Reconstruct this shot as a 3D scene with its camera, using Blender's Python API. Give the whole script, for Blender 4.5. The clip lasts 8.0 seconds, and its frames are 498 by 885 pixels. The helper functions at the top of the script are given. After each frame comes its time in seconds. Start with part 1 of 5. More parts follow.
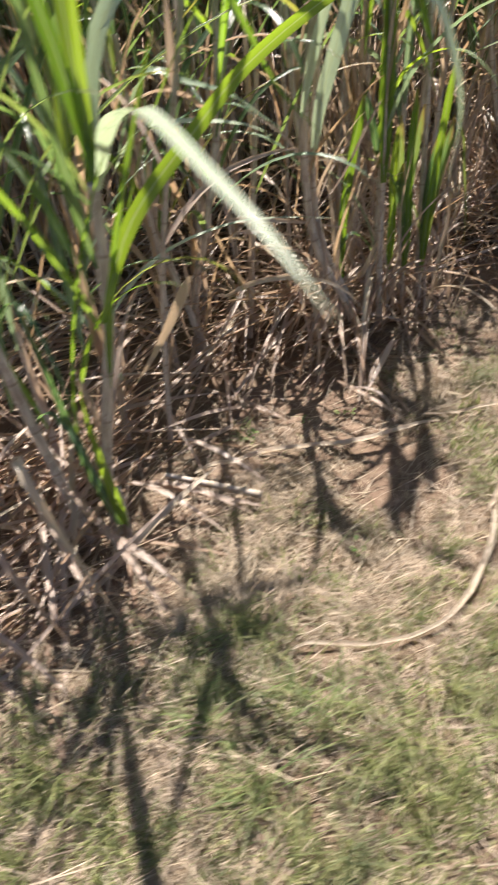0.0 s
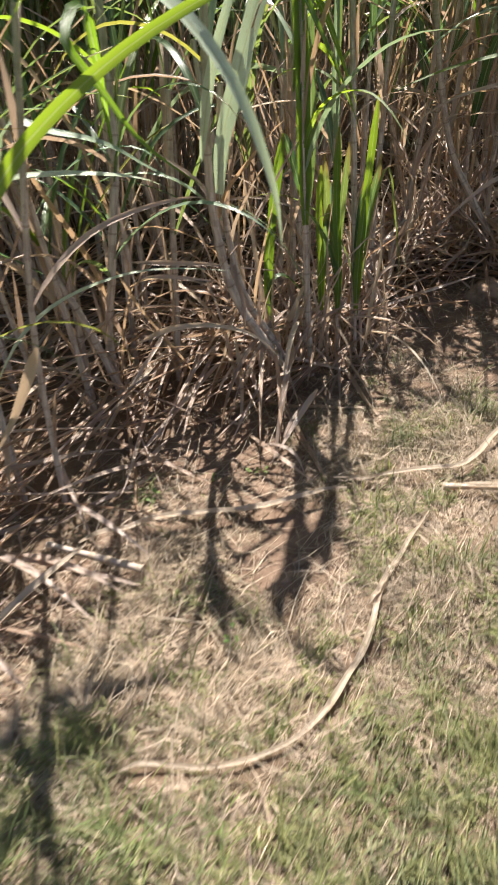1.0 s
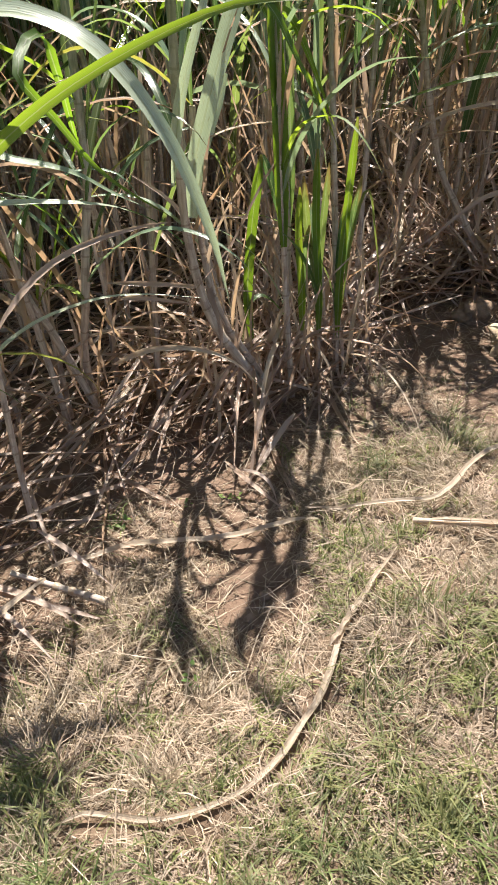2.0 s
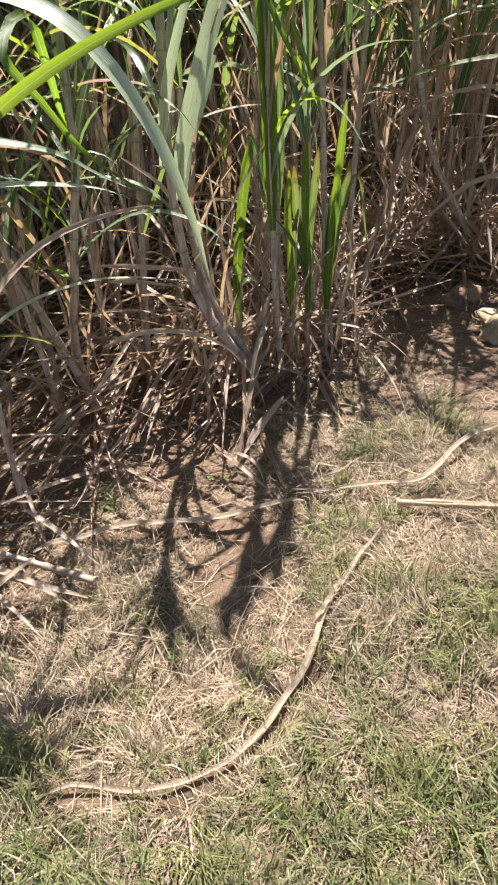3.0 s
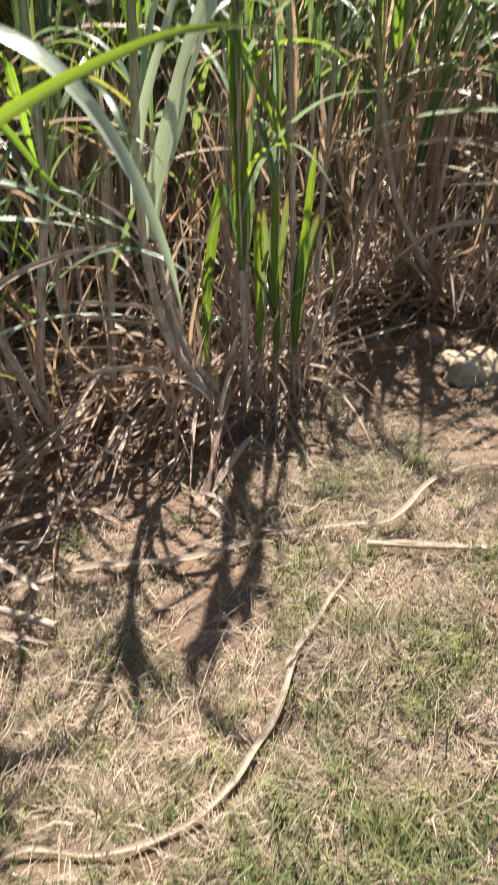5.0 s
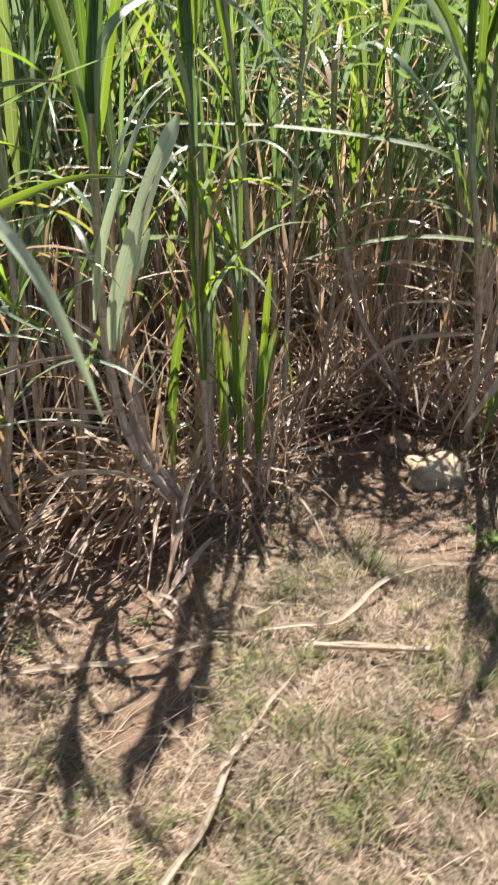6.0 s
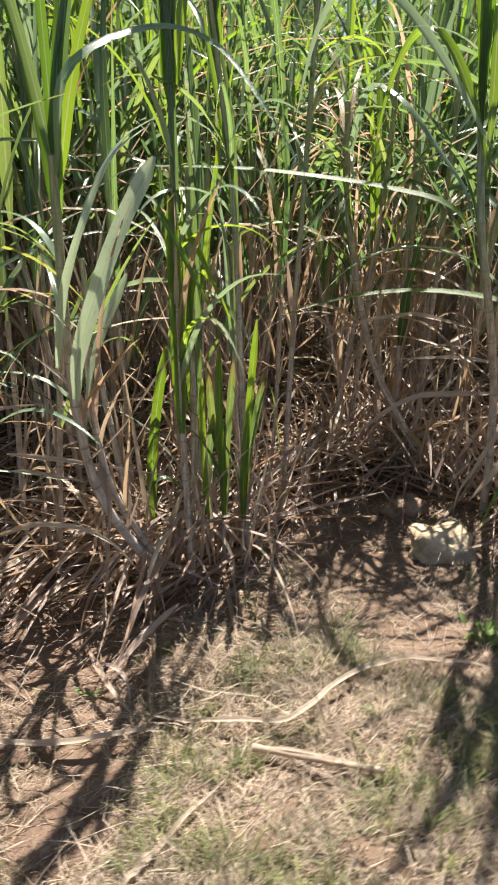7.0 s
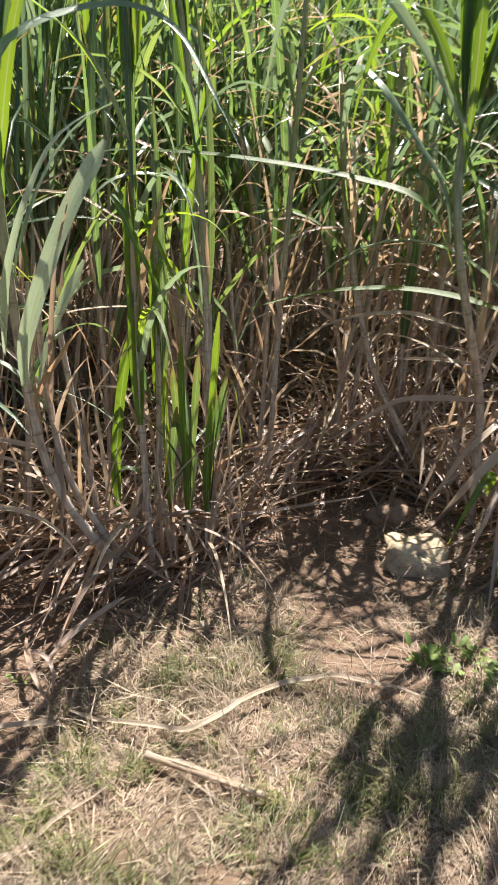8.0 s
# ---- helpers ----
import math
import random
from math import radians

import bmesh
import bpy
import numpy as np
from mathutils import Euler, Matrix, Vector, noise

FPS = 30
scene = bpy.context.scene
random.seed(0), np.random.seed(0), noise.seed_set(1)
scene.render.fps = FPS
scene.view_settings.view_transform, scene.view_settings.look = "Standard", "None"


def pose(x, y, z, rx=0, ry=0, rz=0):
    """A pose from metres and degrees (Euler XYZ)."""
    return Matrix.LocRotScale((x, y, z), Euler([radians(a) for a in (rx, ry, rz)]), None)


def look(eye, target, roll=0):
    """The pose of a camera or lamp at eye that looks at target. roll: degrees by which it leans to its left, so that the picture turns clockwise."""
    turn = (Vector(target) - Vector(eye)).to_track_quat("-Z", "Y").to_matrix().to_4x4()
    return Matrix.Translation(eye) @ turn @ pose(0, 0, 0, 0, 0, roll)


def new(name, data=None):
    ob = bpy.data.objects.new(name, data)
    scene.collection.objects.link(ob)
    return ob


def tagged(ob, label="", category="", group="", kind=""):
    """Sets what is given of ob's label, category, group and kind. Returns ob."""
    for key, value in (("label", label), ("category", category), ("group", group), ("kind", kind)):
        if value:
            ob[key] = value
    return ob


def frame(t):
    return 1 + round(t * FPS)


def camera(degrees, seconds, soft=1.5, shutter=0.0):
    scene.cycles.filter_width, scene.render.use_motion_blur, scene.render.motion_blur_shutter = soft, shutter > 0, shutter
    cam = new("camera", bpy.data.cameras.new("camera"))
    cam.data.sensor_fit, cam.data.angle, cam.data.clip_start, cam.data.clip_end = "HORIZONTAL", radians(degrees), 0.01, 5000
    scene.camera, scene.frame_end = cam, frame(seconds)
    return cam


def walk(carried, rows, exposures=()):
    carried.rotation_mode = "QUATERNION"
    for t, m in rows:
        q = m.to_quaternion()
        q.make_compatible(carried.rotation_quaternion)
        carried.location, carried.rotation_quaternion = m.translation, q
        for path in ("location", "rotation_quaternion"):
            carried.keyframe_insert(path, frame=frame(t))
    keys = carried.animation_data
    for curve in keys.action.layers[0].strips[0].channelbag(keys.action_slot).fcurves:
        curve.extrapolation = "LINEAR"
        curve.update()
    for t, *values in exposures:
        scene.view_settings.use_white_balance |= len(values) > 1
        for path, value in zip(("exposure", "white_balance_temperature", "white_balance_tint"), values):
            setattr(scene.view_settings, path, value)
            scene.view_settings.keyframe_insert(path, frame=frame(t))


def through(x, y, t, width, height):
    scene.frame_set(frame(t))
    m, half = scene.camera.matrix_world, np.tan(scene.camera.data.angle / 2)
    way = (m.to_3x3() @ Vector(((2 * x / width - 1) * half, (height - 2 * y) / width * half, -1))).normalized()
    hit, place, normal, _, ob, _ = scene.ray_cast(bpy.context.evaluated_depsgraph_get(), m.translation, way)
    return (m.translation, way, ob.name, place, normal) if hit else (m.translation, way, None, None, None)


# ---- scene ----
cam = camera(40.9, 8.0, shutter=0.75)
BANK = -4.0  # the verge climbs gently to the right
PATH = [
    (0, (0.151, 0.166, 1.248), (0.073, 1.819, 0.125), -8.6),
    (0.5, (0.382, 0.218, 1.306), (0.279, 1.867, 0.178), -8.9),
    (1, (0.536, 0.381, 1.284), (0.413, 2.038, 0.171), -8.7),
    (1.5, (0.612, 0.465, 1.314), (0.471, 2.122, 0.204), -8.4),
    (3, (0.677, 0.435, 1.333), (0.544, 2.063, 0.18), -8.1),
    (3.5, (0.678, 0.445, 1.326), (0.569, 2.048, 0.135), -7.5),
    (4, (0.67, 0.459, 1.318), (0.59, 2.046, 0.104), -6.7),
    (4.5, (0.661, 0.466, 1.319), (0.615, 2.082, 0.141), -5.8),
    (4.7, (0.652, 0.47, 1.317), (0.628, 2.111, 0.173), -5.3),
    (5.8, (0.769, 0.392, 1.337), (0.781, 2.211, 0.507), -5.3),
    (6, (0.822, 0.385, 1.324), (0.821, 2.225, 0.54), -5.1),
    (6.5, (0.982, 0.504, 1.279), (0.917, 2.376, 0.578), -4.5),
    (7, (1.112, 0.591, 1.326), (0.935, 2.463, 0.645), -3.8),
    (7.5, (1.343, 0.609, 1.337), (1.072, 2.466, 0.645), -2.5),
    (8, (1.469, 0.721, 1.322), (1.095, 2.551, 0.608), -2.4),
]
walk(cam, [(t, pose(0, 0, 0, 0, BANK, 0) @ look(eye, target, roll)) for t, eye, target, roll in PATH])

# ---- light ----
SUN_EL, SUN_AZ = 63.0, 6.0  # degrees: height, and turn from +y towards +x
world = bpy.data.worlds.new("sky")
scene.world = world
world.use_nodes = True
sky = world.node_tree.nodes.new("ShaderNodeTexSky")
sky.sky_type, sky.sun_disc = "NISHITA", False
sky.sun_elevation, sky.sun_rotation = radians(SUN_EL), radians(SUN_AZ)
world.node_tree.links.new(sky.outputs[0], world.node_tree.nodes["Background"].inputs[0])
world.node_tree.nodes["Background"].inputs[1].default_value = 0.05
sun = new("sun", bpy.data.lights.new("sun", "SUN"))
sun.data.energy, sun.data.angle, sun.data.color = 5.0, radians(0.6), (1.0, 0.93, 0.84)
_e, _a = radians(SUN_EL), radians(SUN_AZ)
sun.matrix_world = look((6 * math.cos(_e) * math.sin(_a), 6 * math.cos(_e) * math.cos(_a), 6 * math.sin(_e)), (0, 0, 0))
scene.view_settings.exposure = 1.47


# ---- materials ----
class Nodes:
    """A small helper to wire a node material."""

    def __init__(self, name):
        self.mat = bpy.data.materials.new(name)
        self.mat.use_nodes = True
        self.tree = self.mat.node_tree
        self.bsdf = self.tree.nodes["Principled BSDF"]
        self.out = self.tree.nodes["Material Output"]

    def node(self, kind, **ins):
        n = self.tree.nodes.new(kind)
        for k, v in ins.items():
            self.put(n.inputs[k.replace("_", " ")], v)
        return n

    def put(self, socket, v):
        if hasattr(v, "links"):
            self.tree.links.new(v, socket)
        else:
            socket.default_value = v

    def math(self, op, a, b=0.0, c=0.0):
        n = self.tree.nodes.new("ShaderNodeMath")
        n.operation = op
        for s, v in zip(n.inputs, (a, b, c)):
            self.put(s, v)
        return n.outputs[0]

    def mix(self, fac, a, b, mode="MIX"):
        n = self.tree.nodes.new("ShaderNodeMix")
        n.data_type, n.blend_type = "RGBA", mode
        self.put(n.inputs[0], fac)
        self.put(n.inputs[6], a)
        self.put(n.inputs[7], b)
        return n.outputs[2]

    def ramp(self, fac, stops):
        n = self.tree.nodes.new("ShaderNodeValToRGB")
        while len(n.color_ramp.elements) < len(stops):
            n.color_ramp.elements.new(0.5)
        for el, (p, c) in zip(n.color_ramp.elements, stops):
            el.position, el.color = p, (*c, 1)
        self.put(n.inputs[0], fac)
        return n.outputs[0]

    def noise(self, vec, scale, detail=3.0, rough=0.55):
        n = self.node("ShaderNodeTexNoise", Scale=scale, Detail=detail, Roughness=rough)
        if vec is not None:
            self.put(n.inputs["Vector"], vec)
        return n.outputs["Fac"]

    def place(self):
        return self.tree.nodes.new("ShaderNodeNewGeometry").outputs["Position"]

    def chance(self):
        """A random number for each object and each loose piece of it."""
        a = self.tree.nodes.new("ShaderNodeObjectInfo").outputs["Random"]
        b = self.tree.nodes.new("ShaderNodeNewGeometry").outputs["Random Per Island"]
        return self.math("FRACT", self.math("ADD", a, b))

    def uv(self):
        s = self.node("ShaderNodeSeparateXYZ", Vector=self.tree.nodes.new("ShaderNodeTexCoord").outputs["UV"])
        return s.outputs[0], s.outputs[1]

    def vec(self, x, y, z=0.0):
        return self.node("ShaderNodeCombineXYZ", X=x, Y=y, Z=z).outputs[0]

    def bump(self, height, strength, distance):
        n = self.node("ShaderNodeBump", Height=height, Strength=strength, Distance=distance)
        self.put(self.bsdf.inputs["Normal"], n.outputs[0])
        return n.outputs[0]

    def finish(self, colour, rough=0.6, spec=0.4, through=0.0, through_colour=None, normal=None):
        self.put(self.bsdf.inputs["Base Color"], colour)
        self.put(self.bsdf.inputs["Roughness"], rough)
        self.put(self.bsdf.inputs["Specular IOR Level"], spec)
        if through:
            t = self.node("ShaderNodeBsdfTranslucent", Color=through_colour)
            m = self.node("ShaderNodeMixShader", Fac=through)
            self.tree.links.new(self.bsdf.outputs[0], m.inputs[1])
            self.tree.links.new(t.outputs[0], m.inputs[2])
            self.tree.links.new(m.outputs[0], self.out.inputs[0])
        return self.mat


def make_leaf(name, stops, glow, dry_tip=0.88, through=0.42, rough=0.42):
    m = Nodes(name)
    r = m.chance()
    u, v = m.uv()
    streak = m.noise(m.vec(m.math("MULTIPLY", u, 34.0), m.math("MULTIPLY_ADD", v, 3.0, m.math("MULTIPLY", r, 50.0))), 1.0, 2.0)
    patch = m.noise(m.vec(m.math("MULTIPLY", u, 2.5), m.math("MULTIPLY_ADD", v, 7.0, m.math("MULTIPLY", r, 90.0))), 1.0, 3.0)
    col = m.ramp(r, stops)
    col = m.mix(m.math("MULTIPLY", streak, 0.6), col, m.mix(1.0, col, (0.55, 0.7, 0.4, 1), "MULTIPLY"))
    # pale midrib
    mid = m.math("LESS_THAN", m.math("ABSOLUTE", m.math("SUBTRACT", u, 0.5)), m.math("MULTIPLY_ADD", v, -0.06, 0.075))
    col = m.mix(m.math("MULTIPLY", mid, 0.6), col, (0.3, 0.36, 0.2, 1))
    vein = m.math("SINE", m.math("MULTIPLY", u, 75.0))
    col = m.mix(m.math("MULTIPLY_ADD", vein, 0.06, 0.06), col, m.mix(1.0, col, (0.3, 0.35, 0.25, 1), "MULTIPLY"))
    fleck = m.noise(m.vec(m.math("MULTIPLY", u, 9.0), m.math("MULTIPLY_ADD", v, 55.0, m.math("MULTIPLY", r, 60.0))), 1.0, 2.0)
    fleck = m.node("ShaderNodeMapRange", Value=fleck, From_Min=0.6, From_Max=0.72).outputs[0]
    col = m.mix(m.math("MULTIPLY", fleck, 0.5), col, (0.26, 0.23, 0.1, 1))
    # scorched tip and margins
    edge = m.math("ABSOLUTE", m.math("SUBTRACT", u, 0.5))
    worn = m.math("ADD", m.math("ADD", v, m.math("MULTIPLY", edge, 0.16)), m.math("MULTIPLY", patch, 0.28))
    tip = m.node("ShaderNodeMapRange", Value=worn, From_Min=dry_tip + 0.14, From_Max=dry_tip + 0.3).outputs[0]
    col = m.mix(tip, col, (0.33, 0.24, 0.1, 1))
    thr = m.mix(tip, m.ramp(r, glow), (0.4, 0.26, 0.08, 1))
    thr = m.mix(m.math("MULTIPLY", streak, 0.45), thr, m.mix(1.0, thr, (0.45, 0.7, 0.25, 1), "MULTIPLY"))
    thr = m.mix(m.math("MULTIPLY_ADD", vein, 0.12, 0.12), thr, m.mix(1.0, thr, (0.4, 0.5, 0.3, 1), "MULTIPLY"))
    thr = m.mix(m.math("MULTIPLY", mid, 0.45), thr, (0.5, 0.55, 0.3, 1))
    thr = m.mix(m.math("MULTIPLY", fleck, 0.6), thr, (0.35, 0.28, 0.06, 1))
    m.bump(m.math("ADD", streak, m.math("MULTIPLY", vein, 0.12)), 0.35, 0.002)
    return m.finish(col, m.math("MULTIPLY_ADD", patch, 0.25, rough - 0.1), 0.65, through, thr)


LEAF = make_leaf("cane_leaf_green", ((0.0, (0.045, 0.088, 0.055)), (0.45, (0.075, 0.122, 0.075)), (0.9, (0.11, 0.155, 0.08)), (1.0, (0.22, 0.19, 0.075))),
                 ((0.0, (0.17, 0.3, 0.09)), (0.6, (0.28, 0.4, 0.11)), (0.92, (0.4, 0.48, 0.11)), (1.0, (0.52, 0.46, 0.08))), 0.86, 0.42, 0.24)
LEAF_FRESH = make_leaf("cane_leaf_fresh", ((0.0, (0.045, 0.11, 0.022)), (1.0, (0.095, 0.165, 0.028))),
                       ((0.0, (0.27, 0.46, 0.03)), (1.0, (0.47, 0.6, 0.04))), 0.95, 0.45, 0.48)
LEAF_PALE = make_leaf("cane_leaf_bloomed", ((0.0, (0.17, 0.26, 0.19)), (1.0, (0.33, 0.4, 0.31))),
                      ((0.0, (0.25, 0.36, 0.2)), (1.0, (0.37, 0.46, 0.27))), 0.95, 0.36, 0.28)
# bright sky sheen put into the leaf colour, for the leaves that gleam
LEAF_SHEEN = make_leaf("cane_leaf_sheen", ((0.0, (0.6, 0.66, 0.56)), (1.0, (0.7, 0.74, 0.63))),
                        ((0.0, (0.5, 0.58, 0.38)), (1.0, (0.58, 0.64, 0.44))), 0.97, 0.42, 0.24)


def make_dry(name, stops, through=0.34, rough=0.3):
    m = Nodes(name)
    r = m.chance()
    u, v = m.uv()
    streak = m.noise(m.vec(m.math("MULTIPLY", u, 26.0), m.math("MULTIPLY_ADD", v, 1.0, m.math("MULTIPLY", r, 70.0))), 1.0, 2.0)
    blot = m.noise(m.vec(m.math("MULTIPLY", u, 3.0), m.math("MULTIPLY_ADD", v, 9.0, m.math("MULTIPLY", r, 40.0))), 1.0, 4.0)
    col = m.ramp(r, stops)
    col = m.mix(m.math("MULTIPLY", streak, 0.4), col, (0.56, 0.455, 0.395, 1))
    spot = m.node("ShaderNodeMapRange", Value=blot, From_Min=0.58, From_Max=0.74).outputs[0]
    col = m.mix(m.math("MULTIPLY", spot, 0.4), col, (0.12, 0.07, 0.04, 1))
    m.bump(streak, 0.6, 0.003)
    return m.finish(col, rough, 0.55, through, m.mix(0.45, col, (0.6, 0.36, 0.17, 1)))


DRY = make_dry("cane_leaf_dry", ((0.0, (0.18, 0.115, 0.08)), (0.25, (0.35, 0.26, 0.21)), (0.6, (0.55, 0.44, 0.375)), (0.92, (0.48, 0.375, 0.31)), (1.0, (0.4, 0.22, 0.11))))
DRY_GOLD = make_dry("cane_leaf_withering", ((0.0, (0.36, 0.225, 0.12)), (0.5, (0.47, 0.355, 0.225)), (1.0, (0.53, 0.44, 0.3))), 0.42)
# older weathered litter, with the shade under the cane mixed into its colour
DRY_OLD_SHADED = make_dry("cane_leaf_old_shaded", ((0.0, (0.18, 0.09, 0.05)), (0.5, (0.29, 0.175, 0.105)), (1.0, (0.4, 0.27, 0.17))), 0.3)
DRY_PALE = make_dry("cane_leaf_bleached", ((0.0, (0.42, 0.34, 0.245)), (1.0, (0.6, 0.51, 0.39))), 0.36)


def make_stalk():
    m = Nodes("cane_stalk")
    r = m.chance()
    u, v = m.uv()
    f = m.math("FRACT", v)
    streak = m.noise(m.vec(m.math("MULTIPLY", u, 9.0), m.math("MULTIPLY_ADD", v, 1.6, m.math("MULTIPLY", r, 30.0))), 1.0, 4.0)
    blot = m.noise(m.place(), 28.0, 4.0)
    col = m.ramp(streak, ((0.28, (0.24, 0.185, 0.155)), (0.5, (0.45, 0.37, 0.315)), (0.75, (0.64, 0.565, 0.49))))
    col = m.mix(m.math("MULTIPLY", m.math("GREATER_THAN", blot, 0.56), 0.35), col, (0.2, 0.13, 0.11, 1))
    wax = m.node("ShaderNodeMapRange", Value=f, From_Min=0.82, From_Max=0.97).outputs[0]
    col = m.mix(m.math("MULTIPLY", wax, 0.25), col, (0.42, 0.4, 0.34, 1))
    scar = m.math("LESS_THAN", f, 0.045)
    col = m.mix(m.math("MULTIPLY", scar, 0.45), col, (0.14, 0.09, 0.06, 1))
    up = m.node("ShaderNodeSeparateXYZ", Vector=m.place()).outputs[2]
    young = m.node("ShaderNodeMapRange", Value=m.math("MULTIPLY_ADD", blot, 0.3, up), From_Min=1.05, From_Max=1.5).outputs[0]
    col = m.mix(m.math("MULTIPLY", young, 0.75), col, m.ramp(streak, ((0.3, (0.1, 0.15, 0.05)), (0.7, (0.26, 0.32, 0.14)))))
    m.bump(streak, 0.4, 0.002)
    return m.finish(col, 0.5, 0.45)


STALK = make_stalk()


def make_grass(name, stops, glow, through=0.35, shift=(0.3, 0.32, 0.1, 1)):
    m = Nodes(name)
    r = m.chance()
    u, v = m.uv()
    col = m.ramp(r, stops)
    col = m.mix(m.math("MULTIPLY", m.math("SUBTRACT", 1.0, v), 0.45), col, (0.3, 0.24, 0.14, 1))
    wide = m.noise(m.place(), 4.0, 3.0)
    patch = m.node("ShaderNodeMapRange", Value=wide, From_Min=0.42, From_Max=0.62).outputs[0]
    col = m.mix(m.math("MULTIPLY", patch, 0.35), col, shift)
    # tone differs from tuft to tuft
    tone = m.node("ShaderNodeMapRange", Value=m.noise(m.place(), 24.0, 3.0), From_Min=0.36, From_Max=0.64, To_Min=0.62, To_Max=1.2).outputs[0]
    col = m.mix(1.0, col, m.vec(tone, tone, tone), "MULTIPLY")
    return m.finish(col, 0.55, 0.35, through, m.ramp(r, glow))


GRASS = make_grass("grass_green", ((0.0, (0.09, 0.125, 0.055)), (0.5, (0.135, 0.16, 0.07)), (1.0, (0.27, 0.26, 0.12))),
                   ((0.0, (0.13, 0.22, 0.05)), (1.0, (0.32, 0.34, 0.1))))
THATCH = make_grass("grass_dry", ((0.0, (0.12, 0.085, 0.06)), (0.45, (0.215, 0.165, 0.12)), (1.0, (0.56, 0.46, 0.355))),
                    ((0.0, (0.3, 0.2, 0.1)), (1.0, (0.5, 0.38, 0.2))), 0.2, (0.56, 0.42, 0.33, 1))


def make_soil():
    m = Nodes("soil")
    p = m.place()
    big, mid, fine = m.noise(p, 1.7, 4.0), m.noise(p, 11.0, 6.0, 0.65), m.noise(p, 120.0, 3.0, 0.7)
    col = m.ramp(mid, ((0.3, (0.105, 0.067, 0.048)), (0.5, (0.165, 0.11, 0.08)), (0.72, (0.25, 0.178, 0.132))))
    col = m.mix(m.math("MULTIPLY", big, 0.5), col, (0.18, 0.12, 0.086, 1))
    col = m.mix(m.math("MULTIPLY", m.math("GREATER_THAN", fine, 0.6), 0.4), col, (0.3, 0.225, 0.165, 1))
    # shaded gaps under turf and cane, painted into the soil colour
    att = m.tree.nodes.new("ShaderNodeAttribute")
    att.attribute_name = "soil_shade"
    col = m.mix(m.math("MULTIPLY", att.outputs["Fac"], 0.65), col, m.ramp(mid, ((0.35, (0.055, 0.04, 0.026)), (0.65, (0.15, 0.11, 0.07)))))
    m.bump(m.math("ADD", m.math("MULTIPLY", mid, 1.0), m.math("MULTIPLY", fine, 0.25)), 0.7, 0.025)
    return m.finish(col, 0.95, 0.15)


SOIL = make_soil()


def make_stone(name="stone", tint=(0.42, 0.32, 0.2), stain=0.25):
    m = Nodes(name)
    p = m.place()
    mid, fine = m.noise(p, 16.0, 6.0, 0.65), m.noise(p, 110.0, 3.0, 0.7)
    col = m.ramp(mid, ((0.3, tuple(0.5 * c for c in tint)), (0.5, tint), (0.7, tuple(min(1.45 * c, 0.7) for c in tint))))
    blot = m.node("ShaderNodeMapRange", Value=m.noise(p, 7.0, 4.0), From_Min=0.45, From_Max=0.62).outputs[0]
    col = m.mix(m.math("MULTIPLY", blot, stain), col, (0.24, 0.165, 0.115, 1))
    col = m.mix(m.math("MULTIPLY", m.math("GREATER_THAN", fine, 0.62), 0.5), col, (0.22, 0.17, 0.12, 1))
    m.bump(m.math("ADD", mid, m.math("MULTIPLY", fine, 0.3)), 0.8, 0.015)
    return m.finish(col, 0.9, 0.2)


STONE = make_stone("stone", (0.5, 0.4, 0.275), 0.35)
EARTHY = make_stone("earthy_stone", (0.25, 0.175, 0.125), 0.7)
WEED = make_grass("weed_leaf", ((0.0, (0.1, 0.22, 0.05)), (1.0, (0.18, 0.3, 0.08))), ((0.0, (0.15, 0.35, 0.04)), (1.0, (0.25, 0.45, 0.06))), 0.35)
TUFT = make_grass("grass_tuft", ((0.0, (0.1, 0.17, 0.06)), (1.0, (0.2, 0.26, 0.1))), ((0.0, (0.14, 0.26, 0.05)), (1.0, (0.26, 0.36, 0.08))), 0.35)

# ---- shapes ----


def vnoise(x, y, scale, seed):
    """Smooth noise between 0 and 1 at places x, y; scale is its cell in metres."""
    lat = np.random.RandomState(seed).rand(64, 64)
    x, y = np.asarray(x) / scale + 31.7, np.asarray(y) / scale + 17.3
    i, j = np.floor(x).astype(int), np.floor(y).astype(int)
    a, b = x - i, y - j
    a, b = a * a * (3 - 2 * a), b * b * (3 - 2 * b)
    g = lambda p, q: lat[p % 64, q % 64]
    return (g(i, j) * (1 - a) + g(i + 1, j) * a) * (1 - b) + (g(i, j + 1) * (1 - a) + g(i + 1, j + 1) * a) * b


MOUNDS = ((-0.055, 0.3, 2.0, 0.45), (-0.077, 0.35, 2.6, 0.45), (-0.011, 0.95, 2.5, 0.4), (-0.08, 1.3, 3.3, 0.5), (0.077, 1.2, 1.6, 0.5), (-0.011, 0.7, 1.1, 0.45),
          (-0.047, 0.2, 1.5, 0.35), (0.061, 0.1, 1.0, 0.4), (-0.059, 1.7, 2.7, 0.45), (-0.019, 1.2, 2.1, 0.35), (0.023, 1.7, 2.0, 0.5))


def height(x, y):
    """The ground's height."""
    x, y = np.asarray(x, float), np.asarray(y, float)
    z = 0.07 * np.clip(x, -4, 4)
    for h, cx, cy, r in MOUNDS:
        z = z + h * np.exp(-((x - cx) ** 2 + (y - cy) ** 2) / r ** 2)
    near = np.exp(-((x - 0.8) ** 2 + (y - 2) ** 2) / 30)
    return z + near * (0.03 * (vnoise(x, y, 0.23, 3) - 0.5) + 0.02 * (vnoise(x, y, 0.08, 4) - 0.5))


